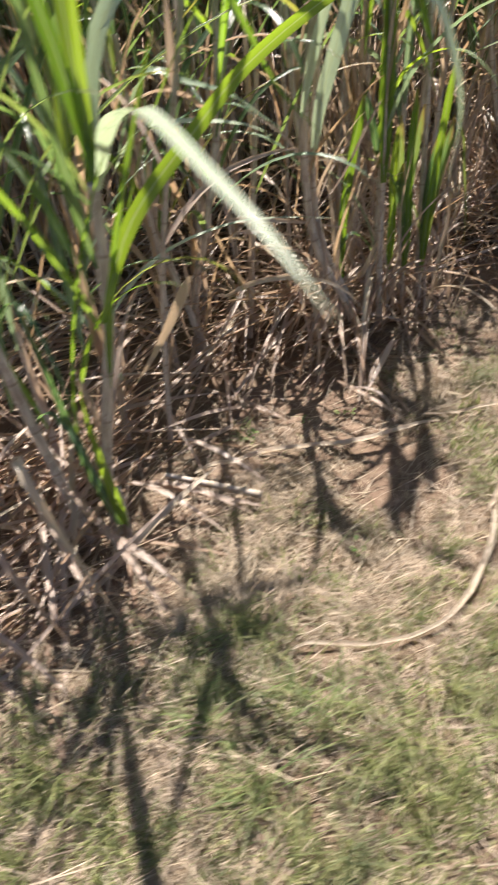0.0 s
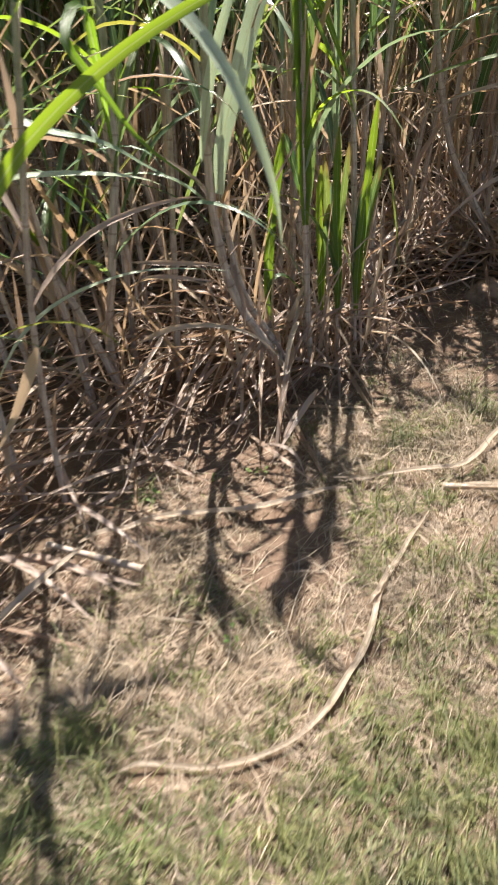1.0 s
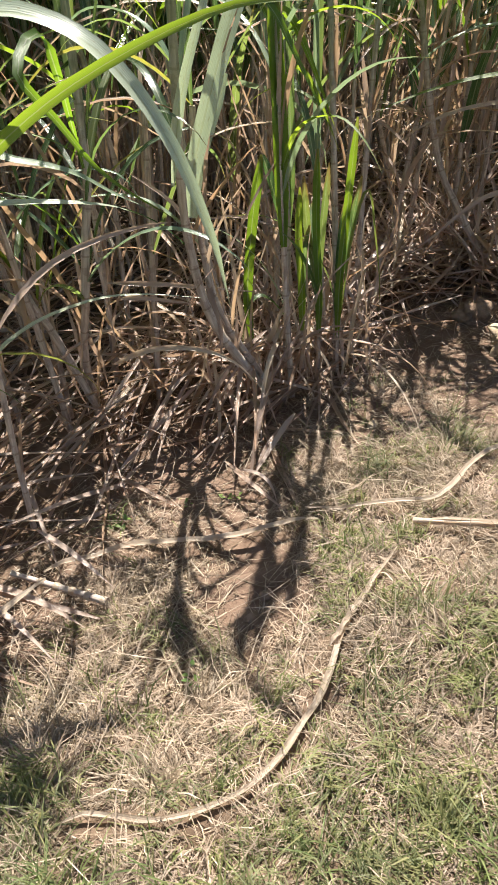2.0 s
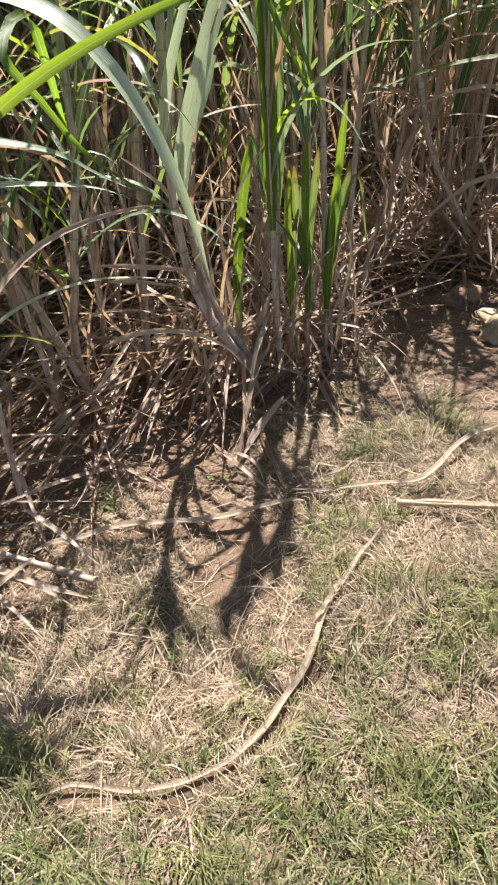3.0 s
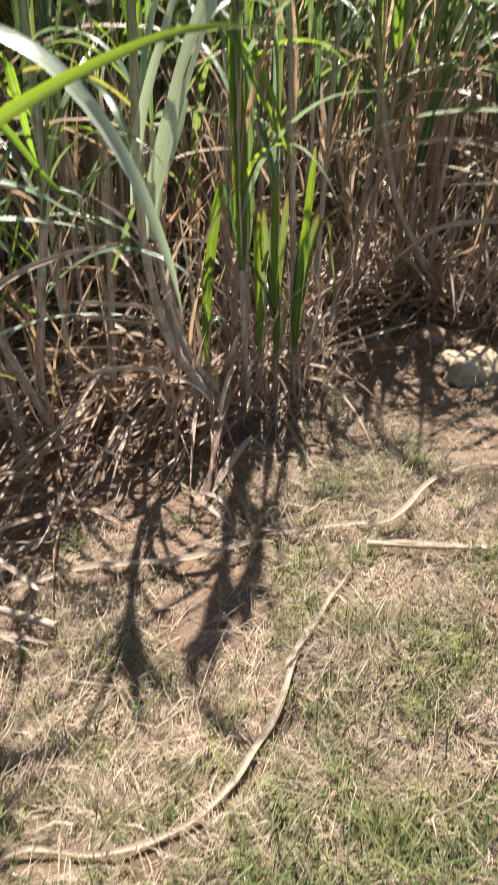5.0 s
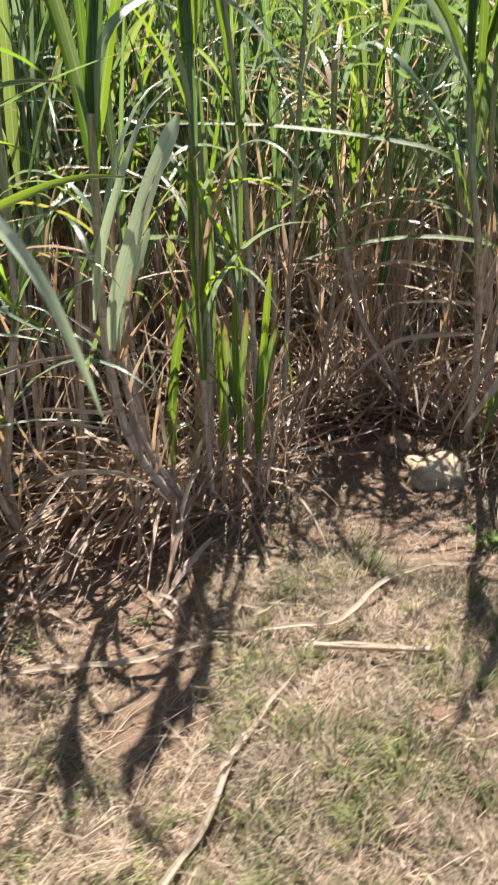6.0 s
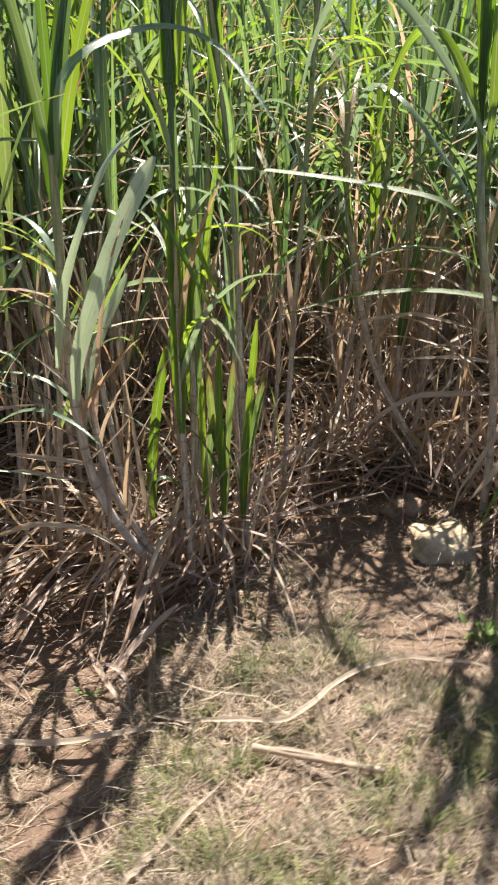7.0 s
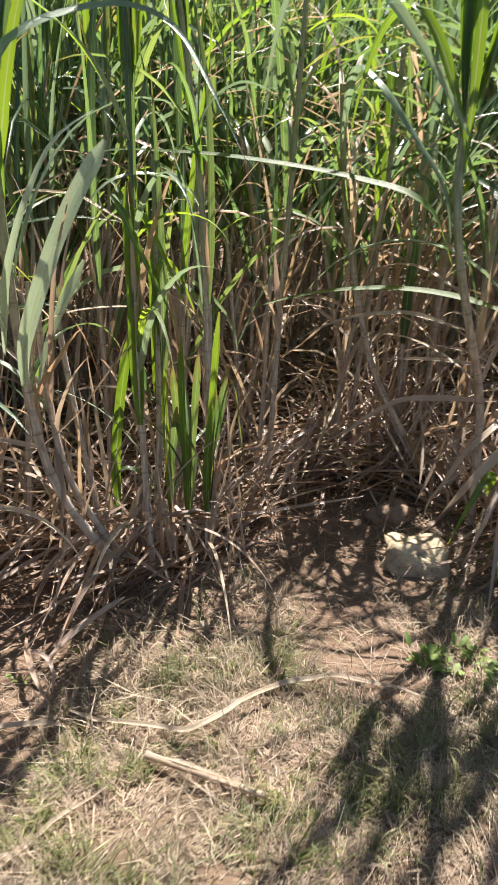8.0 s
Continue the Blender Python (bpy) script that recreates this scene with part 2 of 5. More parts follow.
EDGE_X = (-8.0, -1.0, -0.4, -0.12, 0.05, 0.4, 0.9, 1.12, 1.5, 1.72, 2.1, 3.0, 8.0)
EDGE_Y = (1.3, 1.3, 1.42, 1.75, 2.4, 2.68, 2.95, 3.6, 3.7, 3.2, 2.95, 2.9, 2.9)


def edge(x):
    """Where the cane begins."""
    return np.interp(x, EDGE_X, EDGE_Y)


def unit(v):
    return v / np.maximum(np.linalg.norm(v, axis=-1, keepdims=True), 1e-9)


def ribbons(paths, widths, side, keel=0.0, across=3, twist=0.0):
    """Strips along paths (M, N, 3), of widths (M, N), their breadth along side (M, 3). Gives points, quads and uvs of all."""
    M, N = paths.shape[:2]
    tan = unit(np.gradient(paths, axis=1))
    s = side if side.ndim == 3 else np.repeat(side[:, None, :], N, 1)
    s = unit(s - (s * tan).sum(-1, keepdims=True) * tan)
    n = np.cross(s, tan)
    tw = np.broadcast_to(np.asarray(twist, float).reshape(-1, 1), (M, 1)) * np.linspace(0, 1, N)[None]
    s, n = s * np.cos(tw)[..., None] + n * np.sin(tw)[..., None], n * np.cos(tw)[..., None] - s * np.sin(tw)[..., None]
    k = np.linspace(-0.5, 0.5, across)
    pts = paths[:, :, None, :] + s[:, :, None, :] * (widths[:, :, None] * k)[..., None] + n[:, :, None, :] * (widths[:, :, None] * keel * (np.abs(k) * 2 - 0.5))[..., None]
    uv = np.empty((M, N, across, 2))
    uv[..., 0], uv[..., 1] = (k + 0.5)[None, None], np.linspace(0, 1, N)[None, :, None]
    i = np.arange(M * N * across).reshape(M, N, across)
    q = np.stack((i[:, :-1, :-1], i[:, :-1, 1:], i[:, 1:, 1:], i[:, 1:, :-1]), -1).reshape(-1, 4)
    return pts.reshape(-1, 3), q, uv.reshape(-1, 2)


def tube(path, radii, sides=8, marks=None):
    """A round stem along a path, closed at its top; marks: the v of each ring."""
    N = len(path)
    tan = unit(np.gradient(path, axis=0))
    a = unit(np.cross(tan, np.array((0.31, 0.9, 0.05))))
    b = np.cross(tan, a)
    ang = np.linspace(0, 2 * np.pi, sides + 1)
    pts = path[:, None] + radii[:, None, None] * (a[:, None] * np.cos(ang)[None, :, None] + b[:, None] * np.sin(ang)[None, :, None])
    uv = np.empty((N, sides + 1, 2))
    uv[..., 0] = np.linspace(0, 1, sides + 1)[None]
    uv[..., 1] = (np.linspace(0, 1, N) if marks is None else marks)[:, None]
    i = np.arange(N * (sides + 1)).reshape(N, sides + 1)
    q = np.stack((i[:-1, :-1], i[:-1, 1:], i[1:, 1:], i[1:, :-1]), -1).reshape(-1, 4)
    cap = [(i[k, 0], i[k, 2 * sides // 8], i[k, sides // 2], i[k, 6 * sides // 8]) for k in (0, N - 1)]
    return pts.reshape(-1, 3), np.concatenate((q, cap)), uv.reshape(-1, 2)


def mesh_of(name, pts, quads, uv=None, mats=(), index=None, smooth=True):
    me = bpy.data.meshes.new(name)
    quads = np.asarray(quads, np.int32)
    me.vertices.add(len(pts))
    me.vertices.foreach_set("co", np.asarray(pts, np.float32).ravel())
    me.loops.add(quads.size)
    me.loops.foreach_set("vertex_index", quads.ravel())
    me.polygons.add(len(quads))
    me.polygons.foreach_set("loop_start", np.arange(0, quads.size, 4, dtype=np.int32))
    for m in mats:
        me.materials.append(m)
    if index is not None:
        me.polygons.foreach_set("material_index", np.asarray(index, np.int32))
    me.update(calc_edges=True)
    if uv is not None:
        layer = me.uv_layers.new(name="uv")
        layer.data.foreach_set("uv", np.asarray(uv, np.float32)[quads.ravel()].ravel())
    me.polygons.foreach_set("use_smooth", np.full(len(quads), smooth))
    return me


def part(name, shape, material, parent=None, label=""):
    """One mesh object of a shape (points, quads, uvs), under a thing or a part."""
    ob = new(name, mesh_of(name, *shape, mats=(material,)))
    if parent:
        ob.parent = parent
        ob.matrix_parent_inverse = parent.matrix_world.inverted() if parent.parent is None else (parent.parent.matrix_basis @ parent.matrix_parent_inverse @ parent.matrix_basis).inverted()
    return tagged(ob, label)


class Batch:
    """Gathers many shapes, to be joined into one mesh of kind stuff."""

    def __init__(self):
        self.p, self.q, self.u, self.m, self.n, self.mats = [], [], [], [], 0, []

    def add(self, shape, material):
        if material not in self.mats:
            self.mats.append(material)
        self.p.append(shape[0])
        self.q.append(shape[1] + self.n)
        self.u.append(shape[2])
        self.m.append(np.full(len(shape[1]), self.mats.index(material)))
        self.n += len(shape[0])

    def make(self, name, label, category):
        me = mesh_of(name, np.concatenate(self.p), np.concatenate(self.q), np.concatenate(self.u), self.mats, np.concatenate(self.m))
        return tagged(new(name, me), label, category, kind="stuff")


def bezier(c, n):
    t = np.linspace(0, 1, n)[:, None]
    c = np.asarray(c, float)
    return (1 - t) ** 3 * c[0] + 3 * t * (1 - t) ** 2 * c[1] + 3 * t * t * (1 - t) * c[2] + t ** 3 * c[3]


def spline(pts, n):
    """A smooth path through the points given."""
    p = np.asarray(pts, float)
    p = np.concatenate((2 * p[:1] - p[1:2], p, 2 * p[-1:] - p[-2:-1]))
    s = np.linspace(0, len(pts) - 1 - 1e-6, n)
    i = s.astype(int)
    t = (s - i)[:, None]
    a, b, c, d = p[i], p[i + 1], p[i + 2], p[i + 3]
    return 0.5 * (2 * b + (c - a) * t + (2 * a - 5 * b + 4 * c - d) * t ** 2 + (3 * b - a - 3 * c + d) * t ** 3)


def leaf_width(n, wide, base=0.28):
    s = np.linspace(0, 1, n)
    return wide * np.minimum(base + s * 4.5, 1) * np.clip(1 - s ** 1.9, 0.012, 1)


def leaf_along(path, wide, side=None, keel=0.22, twist=0.0, face=None):
    """A leaf blade along one path; face: the way that its broad side turns."""
    if face is not None:
        flat = unit(np.cross(np.gradient(path, axis=0), np.asarray(face, float)))
        return ribbons(path[None], leaf_width(len(path), wide)[None], flat[None], keel, 3, twist)
    if side is None:
        d = path[-1] - path[0]
        side = np.array((d[1], -d[0], 0.02))
    return ribbons(path[None], leaf_width(len(path), wide)[None], unit(np.asarray(side, float))[None], keel, 3, twist)


def strip_leaf(points, wide, mat, side, n=16, keel=0.3):
    """A young upright leaf: parallel-sided, with a short blunt tip."""
    path = spline(points, n)
    t = np.linspace(0, 1, n)
    w = wide * np.minimum(0.45 + 2.2 * t, 1.0) * np.minimum(1.0, 0.25 + (1 - t) * 7.0)
    return ribbons(path[None], w[None], unit(np.asarray(side, float))[None], keel, 5), mat


def arch(base, azimuth, rise, fall, length, n=11, power=1.3):
    """A path that starts at a slope of rise degrees and bends down by fall degrees at its end."""
    s = (np.arange(n - 1) + 0.5) / (n - 1)
    el = np.radians(rise - fall * s ** power)
    d = np.stack((np.cos(el) * math.sin(azimuth), np.cos(el) * math.cos(azimuth), np.sin(el)), 1) * length / (n - 1)
    return np.concatenate((np.zeros((1, 3)), np.cumsum(d, 0))) + base


def clear(path):
    """Whether a leaf stays with the cane, and off the open verge and the ground."""
    x, y, z = path.T
    room = np.where(z < 0.55, 0.12, np.where(z < 1.2, 0.3, 0.5))
    return bool((y > edge(x) - room).all() and (y > 1.15).all() and (z > height(x, y) + 0.01).all())


def cane_stem(path, radius, sides=8, fine=True):
    """A jointed stem along a path: swollen nodes with internodes between."""
    p = np.asarray(path, float)
    d = np.concatenate(([0], np.cumsum(np.linalg.norm(np.diff(p, axis=0), axis=1))))
    joints = max(2, int(round(d[-1] / 0.15)))
    steps = (0.0, 0.05, 0.12, 0.5, 0.93) if fine else (0.0, 0.1, 0.9)
    swell = (1.1, 1.08, 0.98, 0.96, 1.0) if fine else (1.06, 0.98, 1.0)
    v = np.array([j + s for j in range(joints) for s in steps] + [joints])
    r = np.array(list(swell) * joints + [1.1])
    at = v / joints * d[-1]
    ring = np.stack([np.interp(at, d, p[:, k]) for k in range(3)], 1)
    return tube(ring, radius * r * (1 - 0.25 * at / d[-1]), sides, v)


def wiggle(r, p, amp):
    """Kinks and bends a path at random, growing from its start."""
    s = np.linspace(0, 1, len(p))
    for k in range(3):
        p[:, k] += amp * s * sum(r.normal() / f * np.sin(f * 3.1 * s + r.uniform(0, 6.28)) for f in (1, 2, 3.5))
    return p


def crown(r, path, count, length, low=0.6, n=13, free=False, ok=None, wither=0.1):
    """The green leaves of a cane, from the upper part of its stem."""
    out = []
    turn = r.uniform(0, np.pi)
    last = len(path) - 1
    for i in range(count):
        top = i / max(count - 1, 1)
        at = path[min(int((low + (1 - low) * top) * last), last)]
        for _ in range(6):
            a = turn + (i % 2) * np.pi + r.normal(0, 0.6)
            fall = r.uniform(12, 45) if i >= count - 2 else r.uniform(25, 70) if r.rand() < 0.35 else r.uniform(80, 165)
            leaf = arch(at, a, r.uniform(62, 78) + (12 if i < count - 2 else 16) * top, fall, length * r.uniform(0.75, 1.2), n, r.uniform(0.9, 2.2))
            if (free or clear(leaf)) and (ok is None or ok(leaf)):
                wiggle(r, leaf, 0.015)
                mat = DRY_GOLD if top < 0.4 and r.rand() < wither else LEAF_FRESH if r.rand() < 0.12 else LEAF_PALE if r.rand() < 0.28 else LEAF
                out.append((leaf_along(leaf, r.uniform(0.024, 0.05) * (0.6 if mat is DRY_GOLD else 1.0), twist=r.normal(0, 0.7)), mat))
                break
    return out


def skirt(r, path, count, n=11):
    """The withered leaves and loose sheaths that hang about a cane's lower stem."""
    out = []
    last = len(path) - 1
    for i in range(count):
        at = path[int(r.uniform(0.1, 0.75) * last)]
        kind = r.rand()
        for _ in range(5):
            a = r.uniform(0, 2 * np.pi)
            if kind < 0.28:
                leaf = arch(at, a, r.uniform(76, 88), r.uniform(-4, 14), r.uniform(0.15, 0.4), n)
            elif kind < 0.56:
                leaf = arch(at, a, r.uniform(66, 86), r.uniform(0, 60), r.uniform(0.35, 0.9), n, r.uniform(1.0, 2.4))
            elif kind < 0.76:
                leaf = arch(at, a, r.uniform(-85, -45), r.uniform(-20, 10), min(r.uniform(0.3, 0.9), at[2] * 1.05), n)
            else:
                leaf = arch(at, a, r.uniform(20, 75), r.uniform(60, 150), min(r.uniform(0.45, 1.2), at[2] * 1.6 + 0.18), n, r.uniform(0.6, 2.0))
            if kind >= 0.28:
                wiggle(r, leaf, 0.02)
            if clear(leaf):
                out.append((leaf_along(leaf, r.uniform(0.016, 0.03) if kind < 0.28 else r.uniform(0.01, 0.028), keel=0.35, twist=r.normal(0, 1.0)), DRY_PALE if r.rand() < 0.1 else DRY_GOLD if r.rand() < 0.3 else DRY))
                break
    return out


def random_stalk(r, x, y, tall, fine=True, greens=9, dries=9, lean=None):
    """The pieces of one cane: its stem, then leaves as (shape, material)."""
    az, tip = (r.uniform(0, 2 * np.pi), abs(r.normal(6, 6))) if lean is None else lean
    base = np.array((x, y, height(x, y) - 0.02))
    path = arch(base, az, 90 - tip, r.uniform(-8, 8), tall * r.uniform(0.4, 0.5), 12)
    out = [(cane_stem(path, r.uniform(0.0105, 0.015), 8 if fine else 6, fine), STALK)]
    n = 13 if fine else 9
    return out + crown(r, path, greens, tall * 0.46, 0.62, n, wither=0.35) + skirt(r, path, dries, 11 if fine else 7)


def clump(label, x, y, stalks, name="sugarcane_clump"):
    """A cane stool as one thing: an Empty with its stalks, and their leaves under them."""
    top = new(name)
    top.location = (x, y, float(height(x, y)))
    top.matrix_world = Matrix.Translation(top.location)
    tagged(top, label, "sugar cane", "sugar cane at the field's edge")
    for pieces in stalks:
        stem = part("stalk", pieces[0][0], pieces[0][1], top)
        for shape, mat in pieces[1:]:
            part("dry_leaf" if mat in (DRY, DRY_PALE, DRY_GOLD) else "leaf", shape, mat, stem)
    return top


# ---- ground ----
def ground_sheet():
    fine_x, fine_y = np.arange(-2.4, 4.4, 0.025), np.arange(-0.6, 5.2, 0.025)
    far = np.array((0.3, 0.8, 1.6, 3, 6, 12, 30, 80, 250, 800, 2500))
    xs = np.concatenate((fine_x[0] - far[::-1], fine_x, fine_x[-1] + far))
    ys = np.concatenate((fine_y[0] - far[::-1], fine_y, fine_y[-1] + far))
    X, Y = np.meshgrid(xs, ys)
    P = np.stack((X, Y, height(X, Y)), -1)
    i = np.arange(X.size).reshape(X.shape)
    q = np.stack((i[:-1, :-1], i[:-1, 1:], i[1:, 1:], i[1:, :-1]), -1).reshape(-1, 4)
    me = mesh_of("ground", P.reshape(-1, 3), q, mats=(SOIL,))
    # soil colour darkened where turf is thick and beneath the cane, as shade
    me.attributes.new("soil_shade", "FLOAT", "POINT").data.foreach_set("value", np.clip(turf(X, Y) + 0.5 * (Y > edge(X)), 0, 1).ravel().astype(np.float32))
    tagged(new("ground", me), "bare reddish brown soil with scattered straw", "ground", kind="structure")


def bare(x, y):
    """How bare the soil is, 0 to 1."""
    b = np.zeros_like(x)
    for cx, cy, rx, ry, h in ((0.5, 1.78, 0.2, 0.3, 1.05), (0.42, 2.2, 0.26, 0.32, 1.0), (0.25, 2.45, 0.3, 0.3, 1.05), (1.4, 2.85, 0.38, 0.5, 1.05), (1.22, 3.25, 0.3, 0.4, 1.0),
                              (1.5, 2.45, 0.35, 0.28, 0.95), (1.12, 2.7, 0.25, 0.3, 0.85), (0.3, 1.62, 0.16, 0.16, 0.6), (0.95, 2.48, 0.2, 0.25, 0.75)):
        b = np.maximum(b, h * np.exp(-(((x - cx) / rx) ** 2 + ((y - cy) / ry) ** 2) ** 2))
    return b


def greenness(x, y):
    """The share of living blades in the turf."""
    g = 0.98 - 0.8 * np.clip((y - 1.12 + 0.12 * (x > 0.6)) / 0.42, 0, 1) + 0.3 * np.exp(-((x - 0.05) / 0.35) ** 2 - ((y - 0.8) / 0.3) ** 2)
    return np.clip(g + 1.7 * (vnoise(x, y, 0.25, 11) - 0.5) + 1.5 * (vnoise(x, y, 0.08, 12) - 0.5), 0.05, 1.0)


def blades(count, wants, length, wide, slope, material, seed, name, label, category, box=(-1.3, 3.2, 0.1, 3.4), lift=0.0, tufted=True):
    """Blades of grass strewn where wants(x, y) allows, as one stuff."""
    r = np.random.RandomState(seed)
    x, y = r.uniform(box[0], box[1], count), r.uniform(box[2], box[3], count)
    keep = r.rand(count) < wants(x, y)
    x, y = x[keep], y[keep]
    n = len(x)
    if tufted:
        pick = np.where(r.rand(n) < 0.72, r.randint(0, max(n // 26, 1), n), np.arange(n))
        x, y = x[pick] + r.normal(0, 0.008, n), y[pick] + r.normal(0, 0.008, n)
    L = length * np.exp(r.normal(0, 0.4, n)) * (0.45 + 1.2 * vnoise(x, y, 0.09, seed))
    az = 12.0 * vnoise(x, y, 0.16, seed + 5) + r.normal(0, 1.0, n) if tufted else r.uniform(0, 2 * np.pi, n)
    el = np.radians(np.clip(r.normal(slope[0], slope[1], n), 2, 88))
    bend = np.radians(r.normal(slope[2], 25, n))
    P = np.zeros((n, 3, 3), np.float32)
    P[:, 0] = np.stack((x, y, height(x, y) - 0.003 + lift * r.rand(n)), 1)
    for k in range(2):
        e = el - bend * k
        a = az + r.normal(0, 0.4, n)
        P[:, k + 1] = P[:, k] + np.stack((np.cos(e) * np.sin(a), np.cos(e) * np.cos(a), np.sin(e)), 1) * (L / 2)[:, None]
    for k in (1, 2):
        P[:, k, 2] = np.maximum(P[:, k, 2], height(P[:, k, 0], P[:, k, 1]) + 0.002)
    W = wide * r.uniform(0.6, 1.4, n)[:, None] * np.array((0.9, 1.0, 0.12))[None]
    side = np.stack((np.cos(az), -np.sin(az), np.zeros(n)), 1)
    b = Batch()
    b.add(ribbons(P, W, side, 0.0, 2, r.normal(0, 0.6, n)), material)
    b.make(name, label, category)


VERGE = (-0.65, 2.15, 0.55, 2.9)

# the lines of the long leaves and the stick that press the turf down
CURVED = [(0.655, 2.05), (0.82, 1.982), (0.97, 1.962), (1.048, 1.966), (1.13, 2.058), (1.215, 2.155), (1.3, 2.215), (1.366, 2.225), (1.505, 2.205), (1.632, 2.199)]
STRAIGHT = [(-0.109, 1.836), (-0.033, 1.884), (0.101, 1.955), (0.222, 1.95), (0.357, 1.958), (0.494, 1.972), (0.6, 1.988), (0.69, 1.972)]
BROAD = [(0.886, 1.786), (0.8, 1.66), (0.735, 1.57), (0.706, 1.518), (0.668, 1.415), (0.62, 1.335), (0.576, 1.268), (0.539, 1.225)]
HOOK = [(0.56, 1.25), (0.493, 1.179), (0.415, 1.146), (0.353, 1.117), (0.29, 1.109), (0.222, 1.122), (0.166, 1.126), (0.119, 1.107)]
TORN = [(0.745, 1.585), (0.71, 1.53), (0.678, 1.488)]
STICK = [(0.945, 1.871), (1.25, 1.777)]


def pressed(x, y):
    """How far the turf is free of the leaves that lie on it, 0 to 1."""
    far = np.full(np.shape(x), 1.0)
    for line in (CURVED, STRAIGHT, BROAD, HOOK, TORN, STICK):
        for (ax, ay), (bx, by) in zip(line, line[1:]):
            s = np.clip(((x - ax) * (bx - ax) + (y - ay) * (by - ay)) / ((bx - ax) ** 2 + (by - ay) ** 2), 0, 1)
            far = np.minimum(far, np.hypot(x - ax - s * (bx - ax), y - ay - s * (by - ay)))
    return np.clip((far - 0.011) / 0.028, 0.13, 1)


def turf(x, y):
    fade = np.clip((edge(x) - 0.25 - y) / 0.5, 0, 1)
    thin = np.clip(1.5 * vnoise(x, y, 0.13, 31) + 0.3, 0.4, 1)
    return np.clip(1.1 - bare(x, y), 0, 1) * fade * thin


ground_sheet()
blades(130000, lambda x, y: turf(x, y) * pressed(x, y) * greenness(x, y), 0.055, 0.0027, (44, 24, 55), GRASS, 21,
       "lawn_grass", "short patchy green grass of a mown verge", "grass", VERGE)
blades(230000, lambda x, y: turf(x, y) * pressed(x, y) * np.clip(1.25 - 0.8 * greenness(x, y), 0.35, 1), 0.046, 0.002, (24, 20, 35), THATCH, 22,
       "dead_grass", "withered straw-coloured grass matted on the verge", "dry grass", VERGE)
blades(190000, lambda x, y: turf(x, y) * np.clip(1.9 - np.hypot((x - 0.75) / 3.0, (y - 0.3) / 2.6), 0, 1) * ((x < VERGE[0]) | (x > VERGE[1]) | (y < VERGE[2])), 0.05, 0.0085, (35, 24, 30), GRASS, 24,
       "verge_grass", "sparser grass of the verge further off", "grass", (-5.0, 6.5, -4.8, 2.7))


def litter(x, y):
    d = y - edge(x)
    return pressed(x, y) * np.clip(1.0 - 0.75 * bare(x, y), 0, 1) * np.clip(1.3 - np.abs(d + 0.5) / 1.0, 0.06, 1)


blades(40000, litter, 0.12, 0.0024, (6, 6, 5), THATCH, 23, "straw_litter", "thin brittle straw strewn over the soil", "straw", (-0.9, 2.5, 0.6, 4.4), 0.014, False)

# ---- the cane ----

def blade(points, wide, mat, side=None, keel=0.22, twist=0.0, n=18, curve="bezier", face=None):
    path = bezier(points, n) if curve == "bezier" else spline(points, n)
    return leaf_along(path, wide, side, keel, twist, face), mat


def stem(points, radius, curve="bezier"):
    path = bezier(points, 20) if curve == "bezier" else spline(points, 20)
    return cane_stem(path, radius), STALK


r = np.random.RandomState(5)

